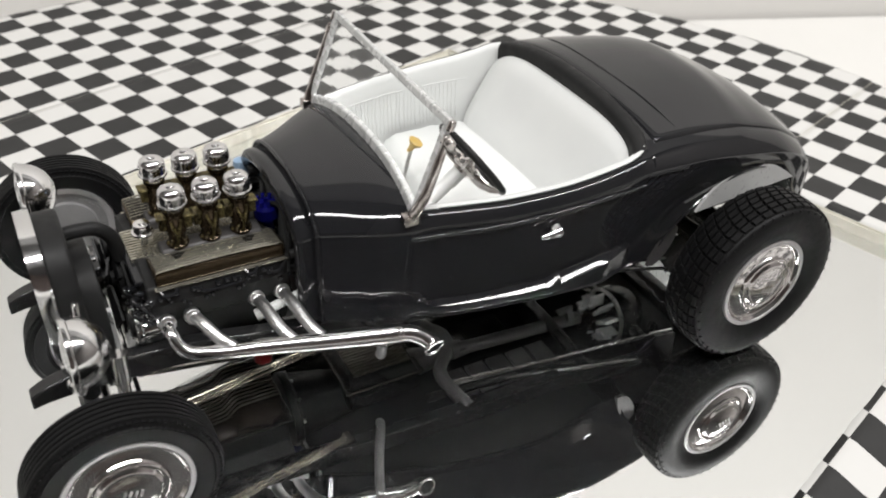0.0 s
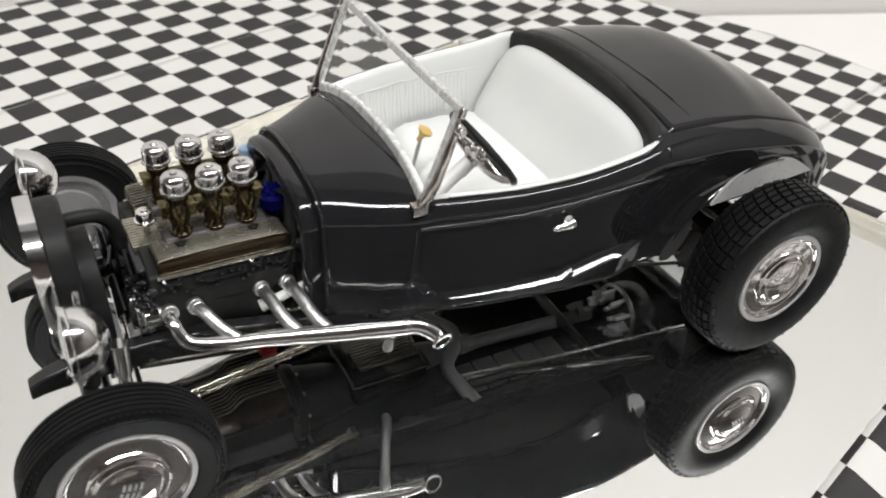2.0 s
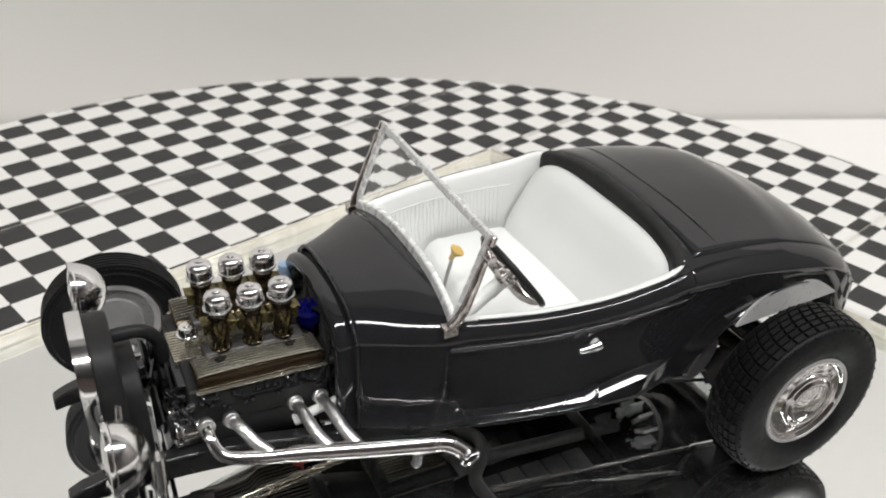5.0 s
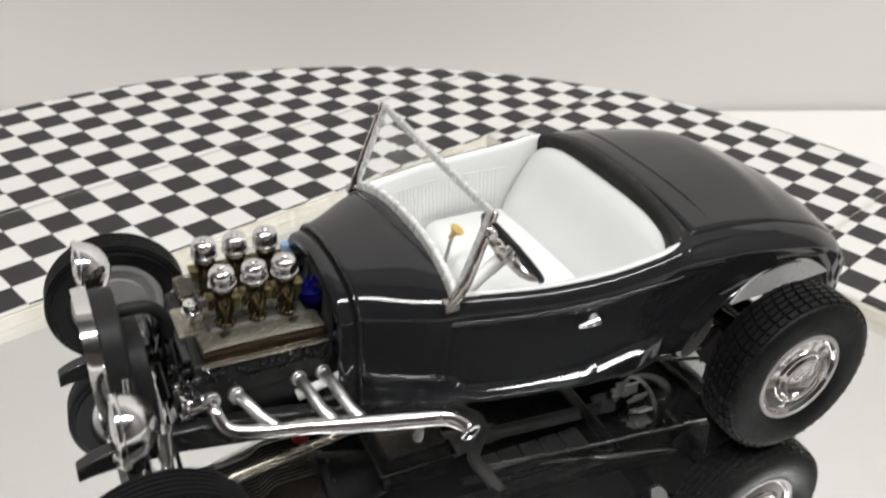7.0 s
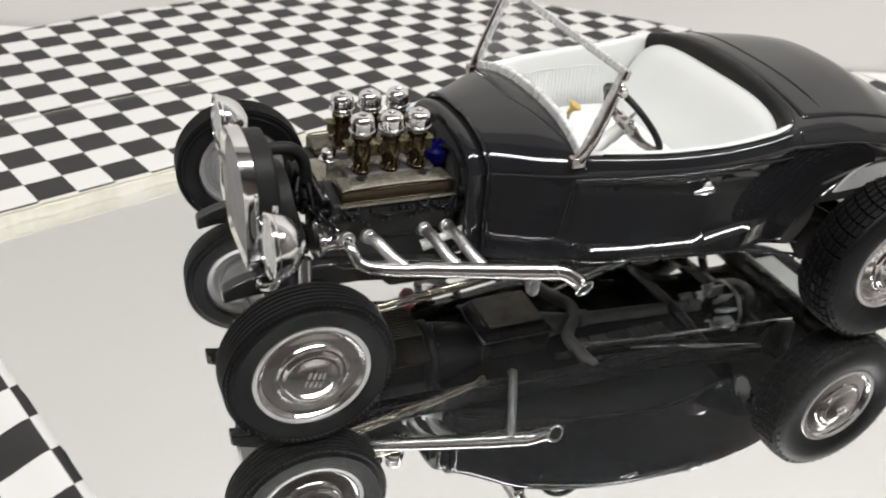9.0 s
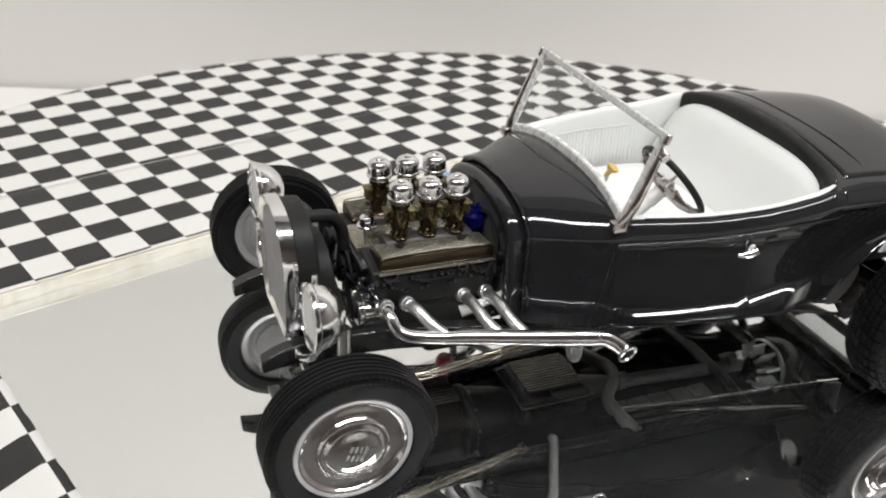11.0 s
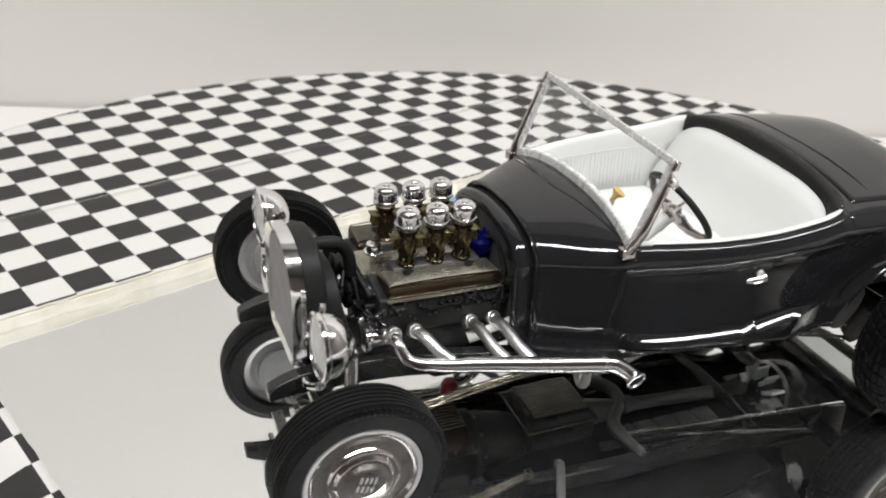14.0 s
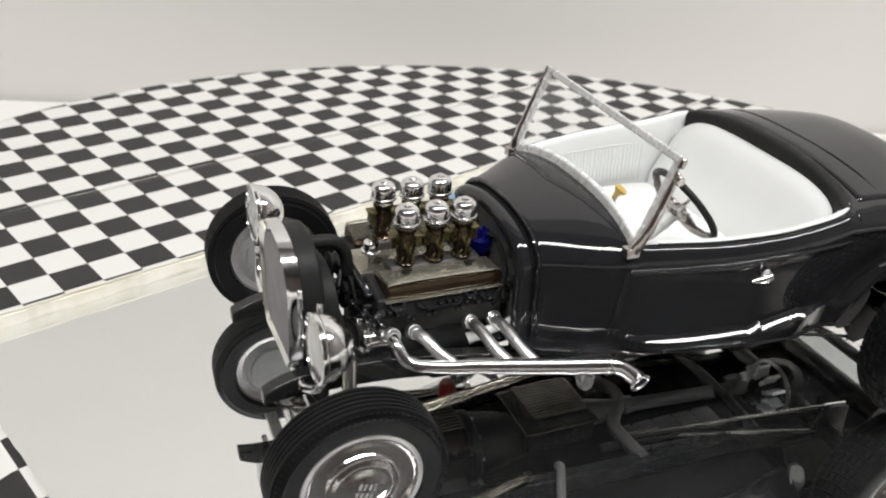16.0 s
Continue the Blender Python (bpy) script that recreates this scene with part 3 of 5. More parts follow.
for k in range(61):
    v = -1 + 2 * k / 60
    row = []
    for i in range(64):
        front = 90.8 + 0.6 * v * v
        x = front + (138.6 - front) * i / 63
        edge = min(1.0, i / 1.2, (1 - abs(v)) / 0.022)
        row.append(on_top(x, v * width_at(x) * 0.86, -0.12 + 0.42 * edge))
    rows.append(row)
sheet(bm, rows)
lid = part("trunk_lid", bm, PAINT, car, "black trunk lid with a fine raised edge", 50)
md = lid.modifiers.new("thickness", "SOLIDIFY")
md.thickness, md.offset = 0.4 * MM, -1
bm = bmesh.new()
tube(bm, [on_top(95.4 + 2.6 * v * v, v * width_at(96) * 0.86, 0.24) for v in np.linspace(-0.9, 0.9, 50)], [0.24 * min(1.0, (1 - abs(v)) / 0.3) for v in np.linspace(-0.9, 0.9, 50)], 8)
part("lid_bead", bm, PAINT, lid)
for sgn in (-1, 1):
    bm = bmesh.new()
    tube(bm, [on_side(x, shoulder_at(x) - 1.3, sgn, -0.05) for x in np.linspace(88, 97, 14)], 0.28, 8)
    part("deck_side_bead", bm, PAINT, car)
    bm = bmesh.new()
    lip = []
    for k in range(41):
        x = ARCH_X - ARCH_R + 0.35 + (2 * ARCH_R - 1.4) * k / 40
        lip.append(on_side(x, bottom_at(x), sgn, 0.05))
    tube(bm, lip, 0.2, 8)
    part("arch_lip", bm, PAINT, car)
    bm = bmesh.new()
    rows = []
    for k in range(31):
        a = math.pi * (0.17 + 0.79 * k / 30)
        x, z = ARCH_X - (ARCH_R + 0.4) * math.cos(a), ARCH_Z + (ARCH_R + 0.4) * math.sin(a)
        rows.append([(x, sgn * (side_y(x, min(z, shoulder_at(x))) - 0.4 - d), z) for d in (0, 2, 4, 6)])
    sheet(bm, rows)
    part("wheel_well", bm, SATIN, car, "black inner wheel well")
    bm = bmesh.new()
    wall = [(ARCH_X - 14.6 * math.cos(math.pi * k / 24), sgn * 17.0, max(18.8, ARCH_Z - 2 + 20.5 * math.sin(math.pi * k / 24))) for k in range(25)]
    prism(bm, wall, (0, -sgn * 0.6, 0))
    part("wheel_well_panel", bm, SATIN, car, "black inner wheel well panel")
    bm = bmesh.new()
    plate = []
    for k in range(25):
        a = math.pi * (0.27 + 0.46 * k / 24)
        x, z = ARCH_X - (ARCH_R + 0.5) * math.cos(a), ARCH_Z + (ARCH_R + 0.5) * math.sin(a)
        plate.append((x, sgn * (side_y(x, min(z, shoulder_at(x))) - 0.75 + 0.38 * (33.6 - z)), z))
    prism(bm, plate, (0, -sgn * 0.5, 0))
    part("wheel_well_flange", bm, WELL, car, "grey plastic flange inside the wheel arch")
    bm = bmesh.new()
    tab = []
    for k in range(17):
        a = math.pi * (0.05 + 0.17 * (k if k < 9 else 16 - k) / 8)
        r = ARCH_R + (0.6 if k < 9 else -0.8 - 2.2 * math.sin(math.pi * (16 - k) / 8) ** 0.6)
        tab.append((ARCH_X - r * math.cos(a), sgn * 24.3, ARCH_Z + r * math.sin(a)))
    prism(bm, tab, (0, -sgn * 0.6, 0))
    part("arch_tab", bm, MANIFOLD, car, "grey plastic tab at the foot of the arch")
    bm = bmesh.new()
    tube(bm, [on_side(x, bottom_at(x) + 0.4, sgn, 0.0) for x in np.linspace(49, 91, 50)], 0.34, 8)
    part("sill_bead", bm, PAINT, car)
edge_line = [(q[1], q[2]) for q in section(34.6, -1)] + [(q[1], q[2]) for q in reversed(section(34.6, 1))][1:]
bm = bmesh.new()
tube(bm, [(34.7, y, z) for y, z in edge_line], 0.32, 8)
part("cowl_edge_bead", bm, PAINT, car)


def arch_ring(x, dy, dz):
    return [(x, y * (1 - dy / 15.0), z - (dz if z > 30 else dz * max(0.0, (z - SILL) / (30 - SILL)))) for y, z in edge_line]


bm = bmesh.new()
steps = [(35.6, 0.5, 0.5), (34.9, 0.75, 0.8), (33.9, 0.7, 0.75), (32.9, 0.62, 0.68), (32.2, 0.75, 0.8), (31.75, 1.15, 1.2), (31.6, 1.7, 1.8), (31.75, 2.3, 2.4), (32.3, 2.7, 2.8), (33.6, 2.8, 2.9)]
sheet(bm, [arch_ring(*s) for s in steps])
part("cowl_rim", bm, PAINT, car, "rounded black rim of the cowl", 60)
bm = bmesh.new()
prism(bm, [(33.4, q[1], q[2]) for q in arch_ring(33.4, 2.7, 2.8)], (0.6, 0, 0))
part("firewall", bm, FIREWALL, car, "glossy grey firewall")
for y0, z0, r0 in ((-9.5, 33, 1.1), (-9.8, 28, 0.8), (-8.5, 24.5, 0.9), (9, 33, 1.0), (10, 27, 0.9)):
    bm = bmesh.new()
    lathe(bm, [(0, -1.6), (r0 * 0.8, -1.5), (r0, -0.9), (r0, 0.2), (0, 0.2)], (33.4, y0, z0), (1, 0, 0), 14)
    part("firewall_fitting", bm, SATIN, car)

# underside floor
bm = bmesh.new()
rows = []
for x in np.linspace(34, 92, 30):
    w = side_y(x, SILL) - 0.5
    rows.append([(x, y, SILL + 0.1) for y in np.linspace(-w, w, 8)])
rows += [[(x, y, SILL + 0.1 + (x - 92) * 0.12) for y in np.linspace(-16.5, 16.5, 8)] for x in (92.1, 134)]
sheet(bm, rows)
floor_pan = part("floor_pan", bm, UNDERSIDE, car, "black chassis floor")
md = floor_pan.modifiers.new("thickness", "SOLIDIFY")
md.thickness = 0.5 * MM

# ---- interior ----
bm = bmesh.new()
rows = []
for x in list(np.linspace(49.3, 76, 20)) + list(np.linspace(77, 89.2, 28)):
    o = open_at(x) - 0.12
    zr = top_z(x, o) + 0.1
    half = [(x, o, zr), (x, max(o - 0.5, 0), zr + 0.42), (x, max(o - 1.1, 0), zr + 0.2), (x, max(o - 1.5, 0), zr - 0.6), (x, max(o - 1.6, 0), zr - 3), (x, max(o - 2.4, 0), 26), (x, max(o - 3.2, 0), 20.4)]
    rows.append([(q[0], -q[1], q[2]) for q in half] + [(x, 0, 20.2)] + [q for q in reversed(half)])
sheet(bm, rows)
part("interior_lining", bm, WHITE_TRIM, car, "white moulded door panels and floor", 60)
for sgn in (-1, 1):
    bm = bmesh.new()
    for k in range(32):
        x = 51.6 + k * 0.9
        o = open_at(x) - 1.95
        tube(bm, [(x, sgn * (o + 0.1), 34.5), (x, sgn * (o - 0.15), 31), (x, sgn * (o - 0.6), 27)], 0.09, 6)
    part("door_panel_pleats", bm, WHITE_TRIM, car)
    bm = bmesh.new()
    tube(bm, [(x, sgn * (open_at(x) - 1.8), 34.9) for x in np.linspace(51, 82, 14)], 0.1, 6)
    part("door_panel_welt", bm, IVORY, car)
bm = bmesh.new()
prism(bm, [(49.6, y, z) for y, z in ((-19.5, 20.5), (19.5, 20.5), (19.5, 36.5), (0, 39.5), (-19.5, 36.5))], (0.6, 0, 0))
part("dashboard", bm, WHITE_TRIM, car, "white dashboard")


def cushion(rows_at, name, label):
    bm = bmesh.new()
    sheet(bm, rows_at)
    ob = part(name, bm, WHITE_TRIM, car, label, 70)
    return ob


rows = []
for k in range(33):
    t = -1 + 2 * k / 32
    y = 23.2 * t - 0.5
    e = 1 - abs(t) ** 5
    rows.append([(89.0, y, 37.0 + 4.8 * e), (88.7, y, 37.4 + 4.8 * e), (88.0 - 0.4 * e, y * 0.995, 37.3 + 4.6 * e), (86.7 - 1.3 * e, y * 0.985, 36.0 + 3.7 * e),
                 (85.2 - 2.4 * e, y * 0.975, 33.8 + 1.7 * e), (83.6 - 3.6 * e, y * 0.965, 31.4 + 0.5 * e), (82.0 - 4.6 * e, y * 0.96, 28.6), (80.6 - 4.8 * e, y * 0.96, 23)])
cushion(rows, "seat_back", "white bench seat backrest")
rows = []
for k in range(25):
    t = -1 + 2 * k / 24
    y = 19.6 * t
    e = (1 - abs(t) ** 4)
    f_ = 3.2 * abs(t) ** 3
    rows.append([(79, y, 27.4 + 1.6 * e), (74, y, 27.6 + 2.0 * e), (66, y, 27.5 + 2.2 * e), (61.5 + f_, y, 27.6 + 2.2 * e), (59.6 + f_, y, 26.6 + 1.8 * e), (58.6 + f_, y, 24.6 + e), (58.6 + f_, y, 20.4)])
cushion(rows, "seat_cushion", "white bench seat cushion")

bm = bmesh.new()
tube(bm, spline([(55.4, 0.4, 20.6), (56.6, 0.4, 28), (58.2, 0.2, 35.6)], 6), 0.34, 8)
shifter = part("gear_lever", bm, DULL_CHROME, car, "thin floor gear lever")
bm = bmesh.new()
lathe(bm, [(0, -1.2), (0.35, -1.1), (0.6, 0.2), (1.25, 0.9), (1.35, 1.25), (0.95, 1.5), (0, 1.55)], (58.4, 0.2, 36.1), (0.45, -0.25, 0.85), 18)
part("knob", bm, YELLOW, shifter, "mustard yellow flared knob")

W_C, W_N = Vector((61.6, -13.9, 40.1)), Vector((0.80, 0.0, 0.60))
bm = bmesh.new()
tube(bm, [W_C - W_N * 22, W_C - W_N * 3.2], 1.15, 14)
tube(bm, [W_C - W_N * 5.0, W_C - W_N * 2.6], [1.3, 1.2], 14)
column = part("steering_column", bm, IVORY, car, "white steering column")
m_w = Matrix.Translation(W_C) @ turn(W_N)
bm = bmesh.new()
tube(bm, [m_w @ Vector((7.0 * math.cos(2 * math.pi * k / 48), 7.0 * math.sin(2 * math.pi * k / 48), 0.3)) for k in range(48)], 0.6, 10, closed=True)
part("steering_rim", bm, SATIN, column, "black steering wheel rim")
bm = bmesh.new()
lathe(bm, [(0, 1.3), (0.7, 1.25), (0.9, 1.0), (1.0, 0.7), (1.7, 0.6), (1.9, 0.3), (1.9, -0.1), (2.4, -0.2), (2.5, -0.5), (2.2, -0.8), (1.5, -1.0), (1.4, -1.5), (0, -1.5)], W_C - W_N * 1.1, W_N, 24)
hub = part("steering_hub", bm, POST_CHROME, column, "chrome steering wheel hub")
for k in range(4):
    a = math.pi / 4 + k * math.pi / 2
    bm = bmesh.new()
    tube(bm, [m_w @ Vector((r * math.cos(a), r * math.sin(a), h)) for r, h in ((1.4, -1.2), (2.6, -1.3), (4.0, -1.3), (5.6, -0.8), (6.8, 0.2))], [1.1, 1.0, 0.8, 0.6, 0.5], 8, flat=0.5)
    part("spoke", bm, POST_CHROME, hub)
for k in range(8):
    a = math.pi * (k + 0.5) / 4
    bm = bmesh.new()
    lathe(bm, [(0, 0.35), (0.3, 0.3), (0.36, 0), (0, 0)], m_w @ Vector((2.0 * math.cos(a), 2.0 * math.sin(a), -1.1)), W_N, 8)
    part("hub_bolt", bm, CHROME, hub)

# ---- windshield ----
HW, Z_LO, Z_HI = 20.5, 38.0, 52.1


def pane_point(y, z):
    return Vector((48.2 + (z - 38.0) * 0.36, y, z + 0.02 * (y + 20.5) * max(0.0, z - 40) / 12))


def rail_z(y):
    return top_z(48.4, y) + 0.75


bm = bmesh.new()
tilt = Matrix(((0.941, 0, -0.339), (0, 1, 0), (0.339, 0, 0.941))).transposed().to_4x4()
box(bm, (0, 0, 0), (1.0, 2 * HW + 1.3, 1.25), Matrix.Translation(pane_point(0, Z_HI)) @ tilt @ Matrix.Rotation(0.02, 4, "X"))
for sgn in (-1, 1):
    a, c = pane_point(sgn * HW, Z_LO), pane_point(sgn * HW, Z_HI)
    box(bm, (0, 0, 0), (1.0, 1.25, (c - a).length - 1.2), Matrix.Translation((a + c) / 2) @ tilt)
ring = []
for y in np.linspace(-HW - 0.6, HW + 0.6, 25):
    q = pane_point(y, rail_z(min(abs(y), 20.2)))
    ring.append([q + Vector((dx, 0, dz)) for dx, dz in ((-0.75, -1.1), (0.6, -1.1), (0.75, 0.55), (-0.35, 0.55), (-0.75, -1.1))])
vs = sheet(bm, ring)
bm.faces.new(vs[0][:4])
bm.faces.new(vs[-1][:4])
frame_ob = part("windshield_frame", bm, FRAME_PLASTIC, car, "frosted grey windshield frame leaning back")
bevelled(frame_ob, 0.25, 3)
bm = bmesh.new()
nrm = Vector((0.941, 0, -0.339))
ys = np.linspace(-HW + 0.4, HW - 0.4, 13)
pane = [pane_point(y, rail_z(min(abs(y), 20.2)) + 0.3) for y in ys] + [pane_point(HW - 0.4, Z_HI - 0.4), pane_point(-HW + 0.4, Z_HI - 0.4)]
prism(bm, [q - nrm * 0.15 for q in pane], nrm * 0.3)
glass = part("windshield_pane", bm, GLASS, frame_ob, "clear plastic windshield pane")
glass.visible_shadow = False
for sgn in (-1, 1):
    bm = bmesh.new()
    a, c = Vector((47.5, sgn * 20.9, 37.3)), pane_point(sgn * 21.5, 50.4)
    tube(bm, spline([a, a.lerp(c, 0.3) + Vector((0.2, sgn * 0.7, 0)), a.lerp(c, 0.7) + Vector((0.1, sgn * 0.4, 0)), c], 5), [0.95] * 3 + [0.82] * 3 + [0.72] * 4 + [0.64] * 6, 10)
    lathe(bm, [(0, 1.3), (0.75, 1.2), (0.95, 0.6), (0.95, -0.8), (0, -0.9)], c - Vector((0, 0, 1.2)), (0, sgn, 0), 14)
    lathe(bm, [(0, 1.0), (0.6, 0.9), (0.6, -0.7), (0, -0.8)], pane_point(sgn * 21.4, 51.7), (0.36, 0, 1), 12)
    box(bm, (47.3, sgn * 20.8, 37.1), (2.4, 1.8, 1.7))
    post = part("windshield_post", bm, POST_CHROME, car, "chrome windshield post")
    bevelled(post, 0.15, 2)

# ---- engine ----
EY = 2.0
bm = bmesh.new()
for sgn in (-1, 1):
    prism(bm, [(9.8, EY + sgn * y, z) for y, z in ((0, 10.0), (5.5, 10.0), (6.5, 17), (11.2, 20.5), (12.0, 24.5), (11.1, 27.5), (4.2, 28.4), (0, 26.4))], (21.8, 0, 0))
engine = part("engine", bm, SATIN, car, "black V8 engine block with brass fittings", 25)
bevelled(engine, 0.35, 2)
for sgn in (-1, 1):
    # small bolts and wires under the cover, and the port bosses
    rng = random.Random(5)
    for k in range(24):
        x = 11.3 + k * 0.87 + rng.uniform(-0.3, 0.3)
        bm = bmesh.new()
        lathe(bm, [(0, 1.0), (0.3, 0.95), (0.42, 0.6), (0.5, -1), (0, -1)], (x, EY + sgn * 11.5, 24.9 + rng.uniform(-1.2, 1.4)), (rng.uniform(-0.2, 0.2), sgn, 0.3), 8)
        part("head_bolt", bm, PAINT, engine)
    for x0, x1, z0 in ((11.6, 14.2, 26.2), (17.6, 23.8, 25.4), (24.6, 26.6, 26.4), (27.8, 30.6, 25.6)):
        bm = bmesh.new()
        tube(bm, spline([(x0, EY + sgn * 11.5, z0 + 0.6), (x0 + 0.5, EY + sgn * 12.1, z0), (x1 - 0.6, EY + sgn * 12.2, z0 + 0.1), (x1, EY + sgn * 11.6, z0 + 0.7)], 5), 0.3, 8)
        part("head_pipe", bm, PAINT, engine)
    for x in (11.9, 16.0, 26.0, 30.2):
        bm = bmesh.new()
        box(bm, (x, EY + sgn * 10.9, 21.8), (2.6, 1.2, 2.4))
        bevelled(part("port_boss", bm, PAINT, engine), 0.3, 2)
    # finned cover: base with sloping top, fins along it
    bm = bmesh.new()
    prof = [(4.9, 27.6), (11.0, 27.4), (11.3, 27.6), (11.3, 28.8), (11.15, 29.5), (10.8, 29.95), (5.6, 29.3), (4.9, 28.8)]
    prism(bm, [(11.3, EY + sgn * y, z) for y, z in prof], (20.1, 0, 0))
    cover = part("valve_cover", bm, DARK_BRASS, engine, "finned brass-coloured valve cover", 25)
    bevelled(cover, 0.3, 2)
    bm = bmesh.new()
    prism(bm, [(11.0, EY + sgn * y, z) for y, z in ((4.6, 27.3), (11.4, 27.05), (11.7, 27.05), (11.7, 27.3), (4.6, 27.6))], (20.7, 0, 0))
    part("cover_flange", bm, CHAMPAGNE, cover)
    bm = bmesh.new()
    prism(bm, [(11.7, EY + sgn * y, z) for y, z in ((10.85, 29.7), (10.8, 29.96), (5.5, 29.35), (5.5, 29.2))], (19.3, 0, 0))
    part("fin_bed", bm, FIN_DARK, cover)
    for k in range(8):
        t = (k + 0.15) / 8
        y, z = 11.1 + (5.4 - 11.1) * t, 30.1 + (29.5 - 30.1) * t
        bm = bmesh.new()
        tube(bm, spline([(11.5, EY + sgn * y, z - 0.35), (12.6, EY + sgn * y, z + 0.05), (21, EY + sgn * y, z + 0.28), (29.8, EY + sgn * y, z + 0.05), (31.1, EY + sgn * y, z - 0.35)], 3), 0.15 if k == 0 else 0.105, 6)
        part("fin", bm, CHAMPAGNE, cover)
    for x in (15.6, 26.6):
        bm = bmesh.new()
        lathe(bm, [(0, 0.8), (0.25, 0.75), (0.28, 0.4), (0.55, 0.35), (0.6, 0.1), (0.6, -0.3), (0, -0.3)], (x, EY + sgn * 8.1, 30.1), (0, 0, 1), 8)
        box(bm, (x, EY + sgn * 8.1, 30.55), (1.8, 0.42, 0.3))
        box(bm, (x, EY + sgn * 8.1, 30.4), (0.42, 1.4, 0.3))
        part("cover_bolt", bm, FIN_DARK, cover)
# finned valley cover between the heads
bm = bmesh.new()
box(bm, (20.4, EY, 27.3), (21.2, 9.2, 1.3))
valley = part("valley_cover", bm, FIN_DARK, engine, "finned valley cover")
for k in range(12):
    bm = bmesh.new()
    box(bm, (18.2, EY - 3.9 + k * 0.7, 28.25), (17.8, 0.36, 0.7))
    part("fin", bm, CHAMPAGNE, valley)
for sgn in (-1, 1):
    bm = bmesh.new()
    prism(bm, [(13.7, EY + sgn * y, z) for y, z in ((2.7, 28.4), (6.7, 28.4), (6.5, 29.7), (6.0, 30.2), (3.3, 30.2), (2.8, 29.7))], (15.8, 0, 0))
    man = part("intake_manifold", bm, MANIFOLD, engine, "grey cast intake manifold")
    bevelled(man, 0.3, 3)


def carburettor():
    """One carburettor at the origin, its base at z = 0."""
    bm = bmesh.new()
    lathe(bm, [(0, 0), (1.7, 0), (1.75, 0.35), (1.45, 0.6), (1.3, 1.4), (1.5, 2.0), (1.62, 2.9), (1.62, 4.4), (1.4, 4.9), (1.35, 5.7), (1.7, 5.9), (1.7, 6.4), (0, 6.4)], seg=20)
    ob = part("carburettor", bm, DARK_BRASS, engine, "dark brass carburettor with chrome dome")
    for sx in (-1, 1):
        # float bowl with its lid, one towards the next carburettor
        bm = bmesh.new()
        box(bm, (sx * 1.9, 0.1, 4.0), (1.2, 1.9, 1.9))
        bowl = part("float_bowl", bm, GOLD, ob)
        bevelled(bowl, 0.18, 2)
        bm = bmesh.new()
        box(bm, (sx * 2.0, 0.1, 5.1), (1.6, 2.3, 0.35))
        bevelled(part("bowl_lid", bm, GOLD, bowl), 0.1, 2)
    for k in range(6):
        a = math.pi * (k + 0.25) / 3
        bm = bmesh.new()
        lathe(bm, [(0, 0.42), (0.26, 0.36), (0.3, 0), (0, 0)], (1.42 * math.cos(a), 1.42 * math.sin(a), 0.4), (0, 0, 1), 6)
        part("base_bolt", bm, GOLD, ob)
    # wishbone linkage before the body
    bm = bmesh.new()
    tube(bm, spline([(-0.75, -1.55, 5.0), (-0.55, -1.85, 4.0), (-0.1, -1.95, 2.8), (0.0, -1.85, 1.6), (-0.15, -1.7, 0.7)], 4), 0.24, 6)
    tube(bm, spline([(0.75, -1.55, 5.1), (0.5, -1.85, 4.1), (0.1, -1.95, 2.8)], 4), 0.24, 6)
    lathe(bm, [(0, 0.3), (0.38, 0.25), (0.42, -0.2), (0, -0.2)], (0, -1.95, 2.8), (0, -1, 0), 10)
    part("linkage", bm, GOLD, ob)
    bm = bmesh.new()
    tube(bm, spline([(0.95, -1.35, 0.6), (1.0, -1.75, 1.5), (0.6, -1.8, 2.3)], 4), 0.2, 6)
    tube(bm, spline([(-1.0, -1.35, 0.6), (-1.1, -1.7, 1.3), (-0.8, -1.7, 2.0)], 4), 0.18, 6)
    part("fuel_line", bm, BRASS_CHROME, ob)
    bm = bmesh.new()
    lathe(bm, [(0, 6.35), (1.6, 6.4), (1.75, 6.8), (1.95, 7.1), (2.2, 7.3), (2.24, 7.48), (2.18, 7.64), (2.04, 7.7), (2.04, 8.95), (1.98, 9.4), (1.78, 9.8), (1.4, 10.08), (1.0, 10.22), (0.75, 10.27), (0.72, 10.42), (0.62, 10.52), (0.3, 10.58), (0, 10.6)], seg=36)
    part("air_cleaner", bm, PEENED, ob, "polished chrome dome air cleaner")
    return ob


carb = carburettor()
spots = [(x, EY - 4.9, 30.15) for x in (16.5, 21.6, 26.5)] + [(x, EY + 4.8, 30.0) for x in (16.0, 21.1, 26.2)]
for i, q in enumerate(spots):
    turn_z = (-6, 5, 2, 178, 183, 176)[i]
    m = pose(q[0] * MM, q[1] * MM, q[2] * MM, 0, 0, turn_z)
    if i == 0:
        carb.matrix_basis = m
    else:
        copy_thing(carb, m)

bm = bmesh.new()
lathe(bm, [(0, 27.6), (0.95, 27.6), (0.95, 28.0), (0.6, 28.1), (0.6, 30.2), (1.2, 30.4), (1.7, 30.6), (1.75, 30.75), (1.7, 30.92), (1.4, 31.0), (1.38, 32.0), (1.25, 32.3), (0.55, 32.36), (0.5, 32.56), (0, 32.6)], (12.2, EY - 0.6, 0), seg=20)
part("oil_breather", bm, CHROME, engine, "small chrome breather cap")
bm = bmesh.new()
lathe(bm, [(0, 26.5), (1.3, 26.5), (1.4, 28.4), (2.1, 28.8), (2.2, 30.6), (1.7, 31.2), (0, 31.3)], (32.0, EY - 1.0, 0), seg=18)
